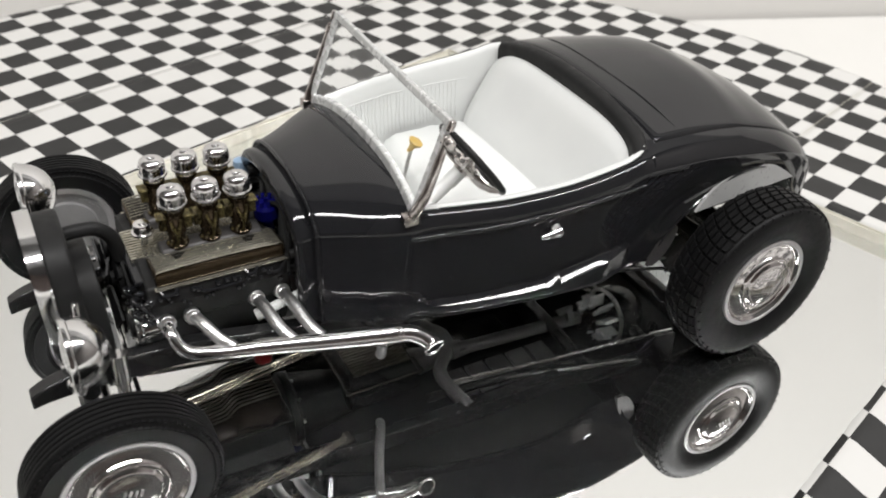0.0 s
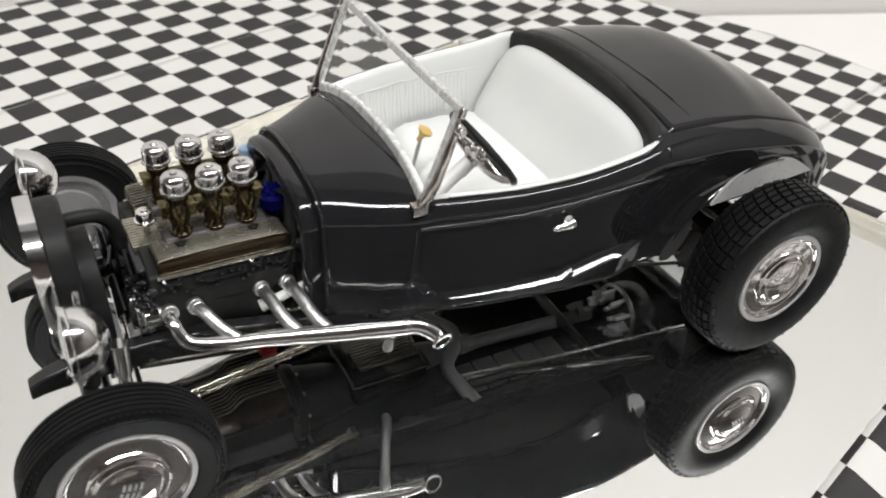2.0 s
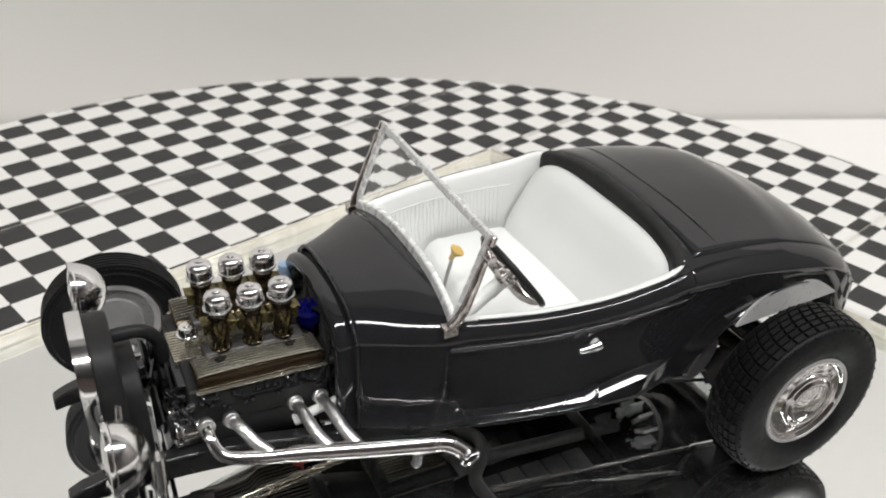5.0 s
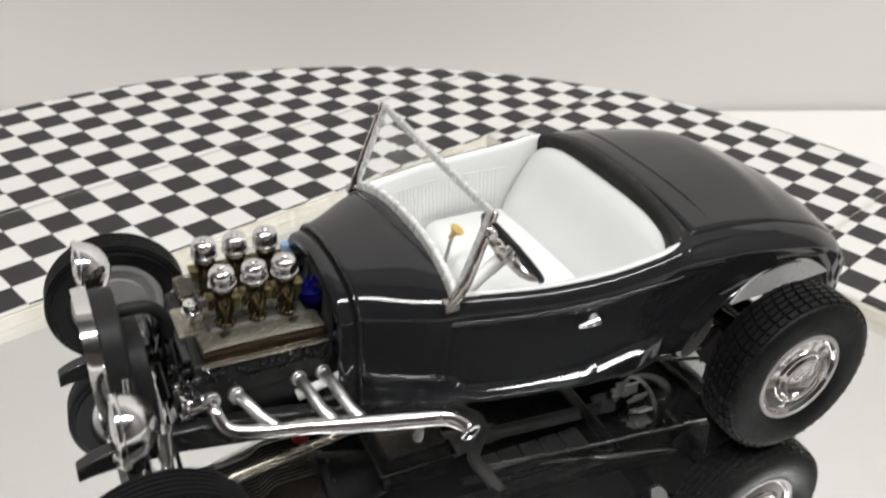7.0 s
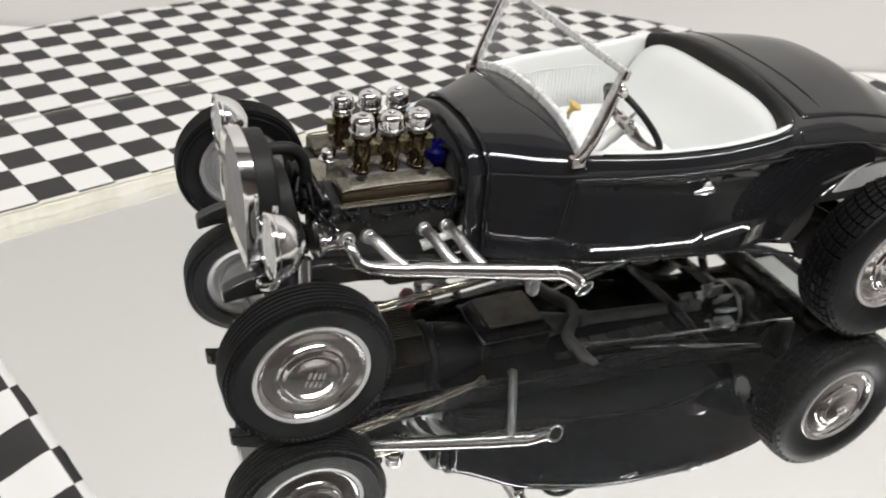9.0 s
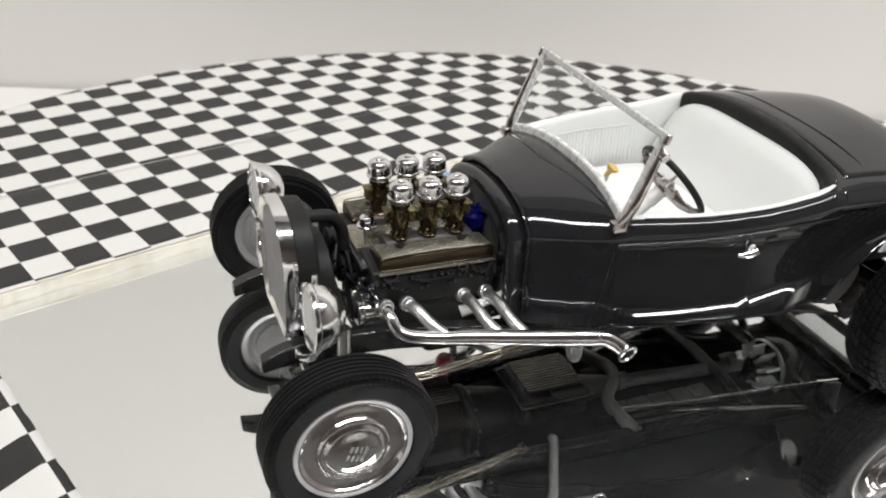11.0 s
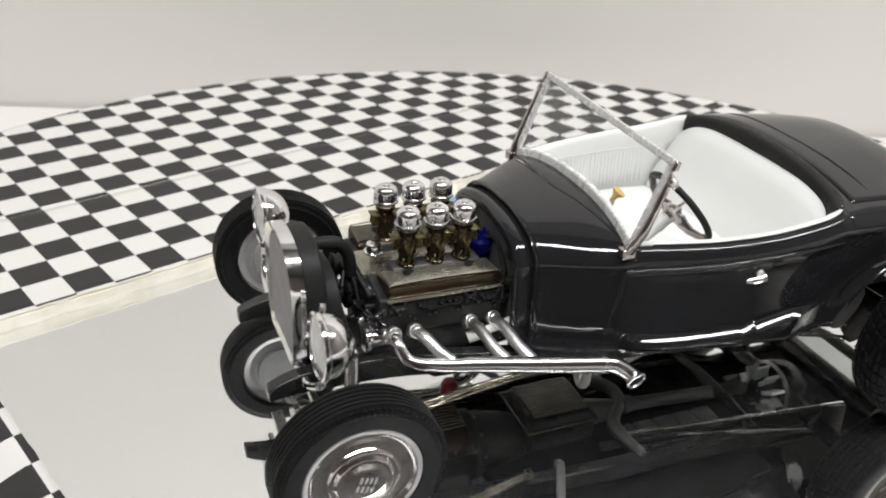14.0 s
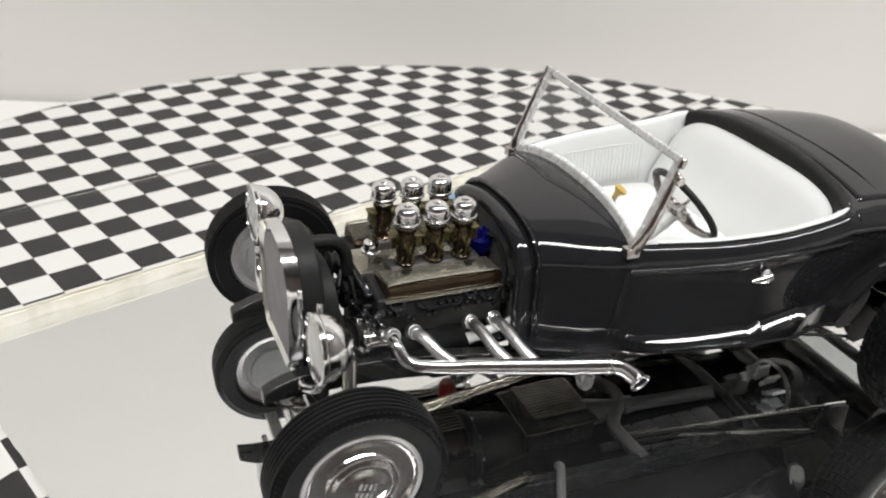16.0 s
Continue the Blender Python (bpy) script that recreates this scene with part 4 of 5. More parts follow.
cap = part("distributor_cap", bm, BLUE, engine, "deep blue distributor cap")
for k in range(9):
    bm = bmesh.new()
    a = 2 * math.pi * k / 8
    r = 1.45 if k < 8 else 0
    lathe(bm, [(0, 31.9), (0.3, 31.9), (0.36, 30.8), (0, 30.8)], (32.0 + r * math.cos(a), EY - 1.0 + r * math.sin(a), 0.2), seg=8)
    part("tower", bm, BLUE, cap)
bm = bmesh.new()
lathe(bm, [(0, 29), (1.2, 29), (1.3, 31.8), (1.1, 33.2), (0.5, 33.6), (0, 33.7)], (31.5, EY + 10.5, 0), seg=16)
part("fluid_jar", bm, PALE_BLUE, engine, "pale blue jar at the firewall")
# spark plug wires
for sgn in (-1, 1):
    for k, x in enumerate((31.4, 30.0)):
        bm = bmesh.new()
        tube(bm, spline([(32.2, EY + sgn * 1.0, 31.2), (33.2, EY + sgn * (4 + k), 32.0), (32.6, EY + sgn * (9 + k), 29.0), (x, EY + sgn * 12.4, 25.0)], 6), 0.3, 6)
        part("plug_wire", bm, SATIN, engine)

# exhaust: four branches into a long tapering pipe with a turned-out tip
coll = [(10.2, -14.3, 19.1), (15.0, -16.2, 18.8), (24.0, -18.8, 18.8), (34.0, -21.6, 18.6), (44.3, -24.3, 18.4)]
ports = [(11.7, -11.2, 22.1), (15.6, -10.6, 21.7), (26.0, -9.7, 21.1), (30.2, -9.6, 21.1)]
for mir in (False, True):
    def side_of(q):
        return (q[0], 2 * EY - q[1] - 2.0, q[2]) if mir else q
    bm = bmesh.new()
    path = spline([ports[0], (11.6, -13.6, 21.6), (13.2, -15.6, 19.4), (18.0, -17.2, 18.8), *coll[2:]], 8)
    n = len(path)
    tube(bm, [side_of(q) for q in path], [1.0 + 0.5 * min(1, max(0, (k - 14) / (n - 20))) for k in range(n)], 16)
    header = part("exhaust_header", bm, PEENED, car, "chrome exhaust header with four branches")
    for (px_, py_, pz_), join in zip(ports[1:], ((20.0, -17.5, 19.0), (28.7, -20.0, 19.0), (33.0, -21.2, 18.9))):
        bm = bmesh.new()
        p0, p3 = Vector((px_, py_, pz_)), Vector(join)
        tube(bm, [side_of(q) for q in spline([p0, p0.lerp(p3, 0.3) + Vector((-0.4, -0.5, 0.9)), p0.lerp(p3, 0.7) + Vector((-0.6, -0.3, 0.55)), p3], 6)], 0.98, 12)
        part("branch_pipe", bm, FROSTED, header)
    for q in ports:
        bm = bmesh.new()
        lathe(bm, [(0, 1.0), (1.05, 0.95), (1.25, 0.75), (1.3, 0.3), (1.25, 0.1), (1.3, -0.6), (0, -0.6)], side_of(q), (0, 1 if mir else -1, 0.45), 14)
        part("port_flange", bm, FROSTED, header)
    bm = bmesh.new()
    lathe(bm, [(0, -0.5), (1.6, -0.5), (1.72, -0.3), (1.5, -0.12), (1.5, 0.12), (1.72, 0.3), (1.6, 0.5), (0, 0.5)], side_of(coll[-1]), (1, 0.25 if mir else -0.25, 0), 18)
    part("collar", bm, PEENED, header)
    bm = bmesh.new()
    b0, b1, d0, d1 = Vector((44.3, -24.3, 18.4)), Vector((49.1, -27.2, 15.85)), Vector((0.96, -0.22, 0.05)), Vector((0.05, -0.98, -0.2))
    bend = []
    for k in range(19):
        s = k / 18
        bend.append(b0 * (1 - s) ** 3 + (b0 + d0 * 2.4) * (3 * s * (1 - s) ** 2) + (b1 - d1 * 1.5) * (3 * s * s * (1 - s)) + b1 * s ** 3)
    tip = [side_of(q) for q in bend]
    tube(bm, tip, [1.4] * 12 + [1.4, 1.4, 1.42, 1.45, 1.49, 1.54, 1.6], 22, ends=False)
    t_end, t_dir = Vector(tip[-1]), (Vector(tip[-1]) - Vector(tip[-2])).normalized()
    t_u = t_dir.orthogonal().normalized()
    t_v = t_dir.cross(t_u)
    tube(bm, [t_end + (t_u * math.cos(2 * math.pi * k / 28) + t_v * math.sin(2 * math.pi * k / 28)) * 1.58 for k in range(28)], 0.27, 8, closed=True)
    part("exhaust_tip", bm, PEENED, header, "turned-out chrome exhaust tip")
    # Near-black plug closing the pipe just inside its mouth.
    bm = bmesh.new()
    tube(bm, [t_end - t_dir * 0.25, t_end - t_dir * 0.8], 1.48, 18)
    part("tip_bore", bm, BORE_BLACK, header, "near-black plug inside the tip")
    bm = bmesh.new()
    tube(bm, [side_of(q) for q in spline([(41.6, -23.6, 17.8), (41.4, -23.6, 14.6), (43.2, -19.6, 11.9), (46.0, -14.2, 11.3), (46.6, -12.4, 12.2)], 6)], 0.85, 12)
    hanger = part("exhaust_bracket", bm, FLOOR_GREY, header, "dark grey plastic exhaust hanger")
    bm = bmesh.new()
    tube(bm, [side_of(q) for q in ((41.6, -23.6, 17.8), (41.4, -23.6, 15.3))], 1.0, 12)
    part("hanger_sleeve", bm, CHROME, hanger, "bright hanger sleeve")

bm = bmesh.new()
rod(bm, (26.4, -10.4, 18.4), (34.6, -11.6, 21.6), 0.8, 12)
rod(bm, (25.6, -10.3, 18.1), (28.0, -10.7, 19.0), 1.05, 12)
part("steering_shaft", bm, IVORY, car, "white plastic steering shaft beside the engine")

# front of the engine: pump, fan, belts, generator
bm = bmesh.new()
lathe(bm, [(0, -3.4), (1.2, -3.3), (1.3, -2.6), (2.6, -2.4), (2.7, -1.6), (2.2, -1.5), (2.2, -0.8), (3.4, -0.6), (3.6, 0.6), (0, 0.8)], (9.6, EY, 23.0), (1, 0, 0), 24)
box(bm, (9.2, EY, 25.6), (2.4, 5.5, 3.0))
rod(bm, (9.0, EY - 4.4, 20.4), (9.0, EY + 4.4, 24.5), 1.3, 10)
part("water_pump", bm, SATIN, engine, "black water pump and pulley")
for r0, z0, y0 in ((3.0, 15.0, 0), (2.0, 21.4, -10.5), (2.2, 26.2, 4.5)):
    bm = bmesh.new()
    lathe(bm, [(0, -0.9), (r0, -0.9), (r0 - 0.5, -0.1), (r0, 0.7), (0, 0.7)], (7.4, EY + y0, z0), (1, 0, 0), 22)
    part("pulley", bm, SATIN, engine)
for y0, z0, y1, z1 in ((-2.9, 15.0, -12.4, 21.0), (2.6, 16.2, -8.8, 22.4), (2.9, 15.2, 6.6, 26.0), (-2.4, 24.3, 2.6, 27.6)):
    bm = bmesh.new()
    tube(bm, [(7.3, EY + y0, z0), (7.3, EY + y1, z1)], 0.6, 8, flat=0.6)
    part("drive_belt", bm, RUBBER, engine)
for k in range(4):
    bm = bmesh.new()
    a = k * math.pi / 2 + 0.6
    c, s = math.cos(a), math.sin(a)
    prism(bm, [(5.6 + o, EY + c * r - s * w, 22.4 + s * r + c * w) for r, w, o in ((0.8, -0.7, 0.3), (7.2, -1.5, 0.5), (7.4, 1.4, -0.5), (0.8, 0.7, -0.3))], (0.35, 0, 0))
    part("fan_blade", bm, SATIN, engine)
bm = bmesh.new()
lathe(bm, [(0, -2.9), (1.3, -2.8), (2.1, -2.4), (2.1, -1.6), (1.7, -1.5), (1.7, 1.6), (2.0, 1.7), (2.0, 2.5), (1.0, 2.7), (0, 2.8)], (9.6, EY - 11.4, 20.8), (1, 0.05, 0), 20)
box(bm, (8.6, EY - 11.0, 23.0), (1.2, 2.2, 2.2))
rod(bm, (7.2, EY - 10.6, 18.8), (7.2, EY - 9.8, 24.2), 0.7, 10)
gen = part("generator", bm, CHROME, engine, "chrome generator")
bevelled(gen, 0.15, 2)
bm = bmesh.new()
tube(bm, spline([(0.2, EY - 1.6, 34.0), (2.6, EY - 1.6, 34.2), (5.6, EY - 1.3, 33.6), (7.6, EY - 0.8, 31.0), (8.2, EY - 0.6, 27.0)], 8), 1.1, 14)
part("radiator_hose", bm, SATIN, car, "black upper radiator hose")
bm = bmesh.new()
tube(bm, spline([(0.6, EY + 3.6, 20.6), (4.0, EY + 4.0, 19.6), (8.2, EY + 4.4, 20.4)], 8), 1.1, 12)
part("radiator_hose", bm, SATIN, car, "black lower radiator hose")

bm = bmesh.new()
prism(bm, [(7.9, EY - 3.4, 27.0), (7.9, EY - 2.3, 27.2), (8.3, EY - 6.9, 20.6), (8.3, EY - 8.0, 20.4)], (0.4, 0, 0))
part("strap", bm, SATIN, engine, "flat grey-black belt run")
bm = bmesh.new()
prism(bm, [(8.6, EY - 9.0, 26.9), (8.6, EY + 2.0, 27.5), (8.6, EY + 2.0, 28.2), (8.6, EY - 9.0, 27.6)], (2.4, 0, 0))
bevelled(part("bracket_plate", bm, PAINT, engine, "black accessory bracket"), 0.2, 2)
rng = random.Random(11)
for k in range(26):
    bm = bmesh.new()
    y, z = EY - rng.uniform(3.0, 13.0), rng.uniform(18.0, 26.4)
    at, r = (9.2 + rng.uniform(-1.2, 0.8), y, z), rng.uniform(0.35, 0.75)
    if k % 3:
        lathe(bm, [(0, 0.9), (r * 0.6, 0.85), (r * 0.7, 0.4), (r, 0.3), (r, -0.5), (0, -0.6)], at, (-1, rng.uniform(-0.8, 0.3), rng.uniform(-0.2, 0.9)), 10)
    else:
        tube(bm, spline([at, (at[0] - 0.8, y - 0.9, z + 0.6), (at[0] - 0.5, y - 1.6, z + 0.2), (at[0] + 0.5, y - 1.9, z - 1.0)], 4), 0.3, 8)
    part("fitting", bm, DULL_CHROME if k in (4, 13, 20) else PAINT, engine)

# ---- radiator shell ----
SHY = -0.8


def shell_outline(scale_y, z_lo, z_hi, n=28):
    """A tall shape with round shoulders, narrowing to the foot."""
    pts = []
    for k in range(n + 1):
        a = math.pi * k / n
        c, s = math.cos(a), math.sin(a)
        pts.append((math.copysign(abs(c) ** 0.8, c) * scale_y, z_hi - 8.5 + 8.5 * s ** 0.95))
    left = [(-scale_y * f, z) for f, z in ((1.0, z_hi - 10), (0.97, z_hi - 14), (0.90, z_lo + 2.5), (0.74, z_lo + 0.3))]
    right = [(-y, z) for y, z in reversed(left)]
    return pts + left + right


outer, inner = shell_outline(9.7, 16.6, 38.2), shell_outline(8.5, 17.6, 36.7)


def lean(z):
    return -4.2 - (z - 18) * 0.03


bm = bmesh.new()
rings = []
for pts, dx in ((inner, 0.3), (outer, -0.2), (outer, 0.4), (outer, 2.0), (inner, 2.0)):
    grow = 1.0 if pts is inner or dx > 0 else 0.965
    rings.append([bm.verts.new((lean(z) + dx, SHY + y * grow, z)) for y, z in pts])
n = len(outer)
for a, c in zip(rings, rings[1:] + rings[:1]):
    for k in range(n):
        bm.faces.new((a[k], a[(k + 1) % n], c[(k + 1) % n], c[k]))
shell = part("radiator_shell", bm, CHROME, car, "chrome radiator shell", 50)
bm = bmesh.new()
prism(bm, [(lean(z) + 0.6, SHY + y, z) for y, z in inner], (0.5, 0, 0))
part("grille_insert", bm, GRILLE, shell, "silver grey grille insert")
for k in range(17):
    bm = bmesh.new()
    y = -7.6 + k * 0.95
    z0, z1 = 18.0 + max(0, abs(y) - 6) * 0.4, 36.5 - 7.8 * (1 - math.sqrt(max(0.0, 1 - (abs(y) / 8.5) ** 2.2)))
    rod(bm, (lean(z0) + 0.45, SHY + y, z0), (lean(z1) + 0.45, SHY + y, z1), 0.2, 6)
    part("grille_bar", bm, TRIM_GREY, shell)
bm = bmesh.new()
core = shell_outline(9.3, 17.2, 37.5)
prism(bm, [(lean(z) + 1.8, SHY + y, z) for y, z in core], (3.8, 0, 0))
radiator = part("radiator", bm, SATIN, car, "matt black radiator", 30)
bevelled(radiator, 0.5, 2)
bm = bmesh.new()
prism(bm, [(lean(z) + 5.4, SHY + y, z) for y, z in shell_outline(8.6, 15.6, 31.5)], (2.9, 0, 0))
bevelled(part("fan_shroud", bm, SATIN, radiator, "black fan shroud"), 0.4, 2)
bm = bmesh.new()
tube(bm, spline([(lean(33) + 4.4, SHY - 10.8, 30.5), (lean(28) + 4.0, SHY - 11.3, 27), (lean(24) + 3.2, SHY - 10.2, 22)], 5), 0.5, 8)
part("shell_stay", bm, CHROME, shell)

# ---- headlights ----
for sgn in (-1, 1):
    hx, hy, hz = (-2.8, -18.6, 27.5) if sgn < 0 else (-2.7, 21.8, 29.5)
    bm = bmesh.new()
    ax = Vector((-1, 0, 0.02))
    lathe(bm, [(r * 0.88, h * 0.76) for r, h in ((0, -7.0), (0.9, -6.95), (1.9, -6.65), (3.0, -6.05), (4.0, -5.2), (4.8, -4.1), (5.4, -2.8), (5.75, -1.5), (5.85, -0.7), (6.1, -0.45), (6.2, 0), (6.05, 0.45), (5.6, 0.6), (5.5, 0.3), (0, 0.3))], (hx, hy, hz), ax, 40)
    light = part("headlight", bm, CHROME, car, "round chrome headlight bucket")
    bm = bmesh.new()
    lathe(bm, [(0, 0.95), (1.8, 0.84), (3.5, 0.55), (4.8, 0.27), (4.8, 0.1), (0, 0.1)], (hx, hy, hz), ax, 40)
    part("lens", bm, LENS, light, "silver fluted headlight lens")
    bm = bmesh.new()
    tube(bm, spline([(-1.8, hy, 23.0), (-2.2, hy - sgn * 0.6, 20.0), (-2.8, hy - sgn * 3.5, 17.8), (-3.2, SHY + sgn * 12.5, 17.0)], 6), [1.0] * 4 + [0.75] * 15, 10)
    part("headlight_stand", bm, CHROME, light, "chrome headlight bar")
bm = bmesh.new()
rod(bm, (-3.3, SHY - 12.5, 17.0), (-3.3, SHY + 12.5, 17.0), 0.75, 10)
part("headlight_bar", bm, CHROME, car, "chrome headlight bar")

# ---- frame, axles ----
for sgn in (-1, 1):
    bm = bmesh.new()
    path = spline([(-9.1, 1 + sgn * 11.9, 14.7), (-6.0, 1 + sgn * 11.9, 15.7), (0, 1 + sgn * 12.0, 16.4), (14, 1 + sgn * 12.4, 16.2), (34, sgn * 13.5, 14.6), (60, sgn * 15.5, 13.9), (88, sgn * 15.5, 14.4), (100, sgn * 14.5, 18.4), (108, sgn * 14, 19.6), (116, sgn * 14, 19.9)], 6)
    rows = []
    for i, q in enumerate(path):
        h = 1.1 + 0.9 * min(1, i / 12)
        rows.append([(q.x, q.y - 1.3, q.z - h), (q.x, q.y + 1.3, q.z - h), (q.x, q.y + 1.3, q.z + h), (q.x, q.y - 1.3, q.z + h), (q.x, q.y - 1.3, q.z - h)])
    vs = sheet(bm, rows)
    bm.faces.new(vs[0][:4])
    bm.faces.new(vs[-1][:4])
    rail = part("frame_rail", bm, CHASSIS, car, "black frame rail")
    bevelled(rail, 0.3, 2)
for line in ([(-1.0, y, 16.4 - 1.2 * (1 - (y / 15) ** 2)) for y in (-15, -7, 0, 7, 15)],
             [(64.2, -15.8, 14.2), (62.9, -9.5, 13.4), (63.1, -5.5, 12.8), (67.2, -1.0, 12.2), (68.2, 3.4, 12.3), (66.2, 7.3, 12.5), (64.0, 15.0, 12.9)],
             [(92, y, 15 - 1.2 * (1 - (y / 15) ** 2)) for y in (-15, -7, 0, 7, 15)]):
    bm = bmesh.new()
    tube(bm, spline(line, 5), 1.35, 12)
    member = part("cross_member", bm, FLOOR_GREY if line[0][0] == 64.2 else CHASSIS, car, "dark frame cross member")
    member.location.z = -1.5 * MM if line[0][0] > 60 else 0
bm = bmesh.new()
tube(bm, spline([(0.4, -24, 13.2), (0.6, -18, 12.4), (0.8, -11, 10.2), (1.2, 2.6, 9.6), (1.8, 16, 10.2), (2.2, 23, 12.4), (2.6, 29, 13.2)], 6), 1.15, 12)
tube(bm, [(5.2, -23, 11.6), (7.0, 28, 11.6)], 0.5, 8)
for sgn in (-1, 1):
    rod(bm, (1.4 + sgn, 2.6 + sgn * 25, 10.2), (1.4 + sgn, 2.6 + sgn * 25, 16.4), 1.0, 12)
    rod(bm, (1.4 + sgn, 2.6 + sgn * 21, 12.6), (6.1 + sgn * 0.8, 2.6 + sgn * 22.5, 11.6), 0.6, 8)
part("front_axle", bm, CHROME, car, "chrome dropped front axle with tie rod")
bm = bmesh.new()
for k in range(4):
    w = 19 - k * 3.6
    box(bm, (-1.2, 0.6, 14.6 + k * 0.62 - 2.2), (2.2, 2 * w, 0.5))
part("leaf_spring", bm, DULL_CHROME, car, "chrome transverse leaf spring")
for sgn in (-1, 1):
    bm = bmesh.new()
    for dz, r in ((0, 0.32), (1.4, 0.5)):
        tube(bm, [(3.5, 0.5 + sgn * 20.8, 11.6 + dz), (38.6, sgn * 14.0, 11.1 + dz * 0.6)], r, 14)
    lathe(bm, [(0, 1.0), (1.0, 0.8), (1.0, -0.8), (0, -1.0)], (39.4, sgn * 13.9, 11.6), (0, 1, 0), 14)
    part("radius_rod", bm, ROD_BRASS, car, "dark polished hairpin radius rod")
    bm = bmesh.new()
    rod(bm, (3.4, sgn * 15.4, 12), (3.6, sgn * 14.0, 21), 1.0, 12)
    rod(bm, (3.5, sgn * 14.7, 16.5), (3.6, sgn * 14.0, 21.4), 1.35, 12)
    part("shock_absorber", bm, CHROME, car, "chrome front shock absorber")

# underside, seen in the mirror
bm = bmesh.new()
keel = spline([(11.0, 0, 10.7), (15.0, 0, 10.4), (18.4, 0, 9.9), (20.2, 0, 9.7), (21.4, 0, 8.9), (22.6, 0, 7.8), (24.0, 0, 7.5), (29.6, 0, 7.5), (30.5, 0, 8.0), (30.9, 0, 10.0), (31.0, 0, 11.6)], 5)
sheet(bm, [[(q.x, EY + y, z) for y, z in ((-8.2, 11.7), (-7.6, min(11.5, q.z + 2.4)), (-6.2, min(11.6, q.z + 0.35)), (-5.6, q.z), (5.6, q.z), (6.2, min(11.6, q.z + 0.35)), (7.6, min(11.5, q.z + 2.4)), (8.2, 11.7))] for q in keel])
pan = part("oil_pan", bm, BRONZE, car, "finned bronze oil pan", 60)
pan.location.z = -1.7 * MM
for k in range(13):
    bm = bmesh.new()
    tube(bm, [(q.x, EY - 5.3 + k * 0.883, q.z - 0.05) for q in keel if 14 < q.x < 30.6], 0.24, 6)
    part("fin", bm, PAN_FIN, pan)
bm = bmesh.new()
box(bm, (21.2, EY, 12.0), (21.4, 17.4, 0.5))
bevelled(part("pan_flange", bm, CHASSIS, pan), 0.12, 2)
bm = bmesh.new()
lathe(bm, [(0, 0), (7.2, 0), (7.4, 0.6), (7.4, 1.4), (6.8, 1.9), (6.4, 4.5), (5.6, 8.5), (4.8, 11.0), (4.6, 12.5), (0, 12.5)], (32.6, EY - 0.6, 16.4), (1, -0.03, -0.02), 40)
bell = part("bell_housing", bm, SATIN, car, "matt black bell housing")
bell.location.z = -1.0 * MM
for k in range(10):
    a = 2 * math.pi * (k + 0.5) / 10
    bm = bmesh.new()
    lathe(bm, [(0, 0.5), (0.3, 0.45), (0.36, 0), (0, 0)], (34.2, EY - 0.6 + 6.9 * math.cos(a), 16.4 + 6.9 * math.sin(a)), (1, 0, 0), 6)
    part("bolt", bm, DULL_CHROME, bell)
bm = bmesh.new()
sheet(bm, [[(50.9 + sx * a, 0.6 + sy * b, z) for sx, sy in ((-1, -1), (1, -1), (1, 1), (-1, 1), (-1, -1))] for a, b, z in ((7.6, 6.6, 16), (7.6, 6.6, 11.2), (6.4, 5.4, 9.2))])
bm.faces.new([bm.verts.new((50.9 + sx * 6.4, 0.6 + sy * 5.4, 9.2)) for sx, sy in ((-1, -1), (1, -1), (1, 1), (-1, 1))])
gearbox = part("gearbox_pan", bm, CHASSIS, car, "dark finned gearbox pan")
gearbox.location.z = -2.2 * MM
bevelled(gearbox, 0.6, 3)
bm = bmesh.new()
box(bm, (50.9, 0.6, 11.4), (16.2, 13.8, 0.5))
bevelled(part("pan_flange", bm, CHASSIS, gearbox, "dark pan flange"), 0.15, 2)
bm = bmesh.new()
tube(bm, [(50.9 + sx * 8.1, 0.6 + sy * 6.9, 11.2) for sx, sy in ((-1, -1), (1, -1), (1, 1), (-1, 1))], 0.17, 8, closed=True)
part("flange_edge", bm, PAN_FIN, gearbox)
for k in range(13):
    bm = bmesh.new()
    box(bm, (50.9, 0.6 - 4.8 + k * 0.8, 9.0), (12.0, 0.26, 0.8))
    part("fin", bm, PAN_FIN, gearbox)
bm = bmesh.new()
tube(bm, [(58, -0.6, 12.8), (64, -1.2, 12.6), (67, -1.5, 12.2), (100, -1.8, 14.6)], [3.2, 2.2, 1.4, 1.4], 14)
for x in (68.4, 97):
    lathe(bm, [(0, -0.8), (1.9, -0.7), (1.9, 0.7), (0, 0.8)], (x, -1.4, 12.3 + (x - 68.4) * 0.03), (1, 0, 0), 14)
    for sgn in (-1, 1):
        box(bm, (x + 1.4, -1.4 + sgn * 1.5, 12.3 + (x - 68.4) * 0.03), (2.2, 0.6, 1.5))
        box(bm, (x - 1.4, -1.4, 12.3 + (x - 68.4) * 0.03 + sgn * 1.5), (2.2, 1.5, 0.6))
shaft = part("drive_shaft", bm, FLOOR_GREY, car, "dark grey drive shaft")
shaft.location.z = -1.0 * MM
bm = bmesh.new()
lathe(bm, [(0, -6.2), (2.6, -5.8), (4.6, -4.4), (5.9, -2.2), (6.3, 0), (6.3, 2.4), (5.6, 3.4), (0, 3.4)], (110.4, -2.0, 15.6), (-1, 0, 0.05), 32)
rod(bm, (109.6, -27, 16.4), (109.6, -5, 15.0), 1.9, 18)
rod(bm, (109.6, 27, 16.4), (109.6, 3, 15.0), 1.9, 18)
axle = part("rear_axle", bm, CHASSIS, car, "black rear axle with a domed housing")
bm = bmesh.new()
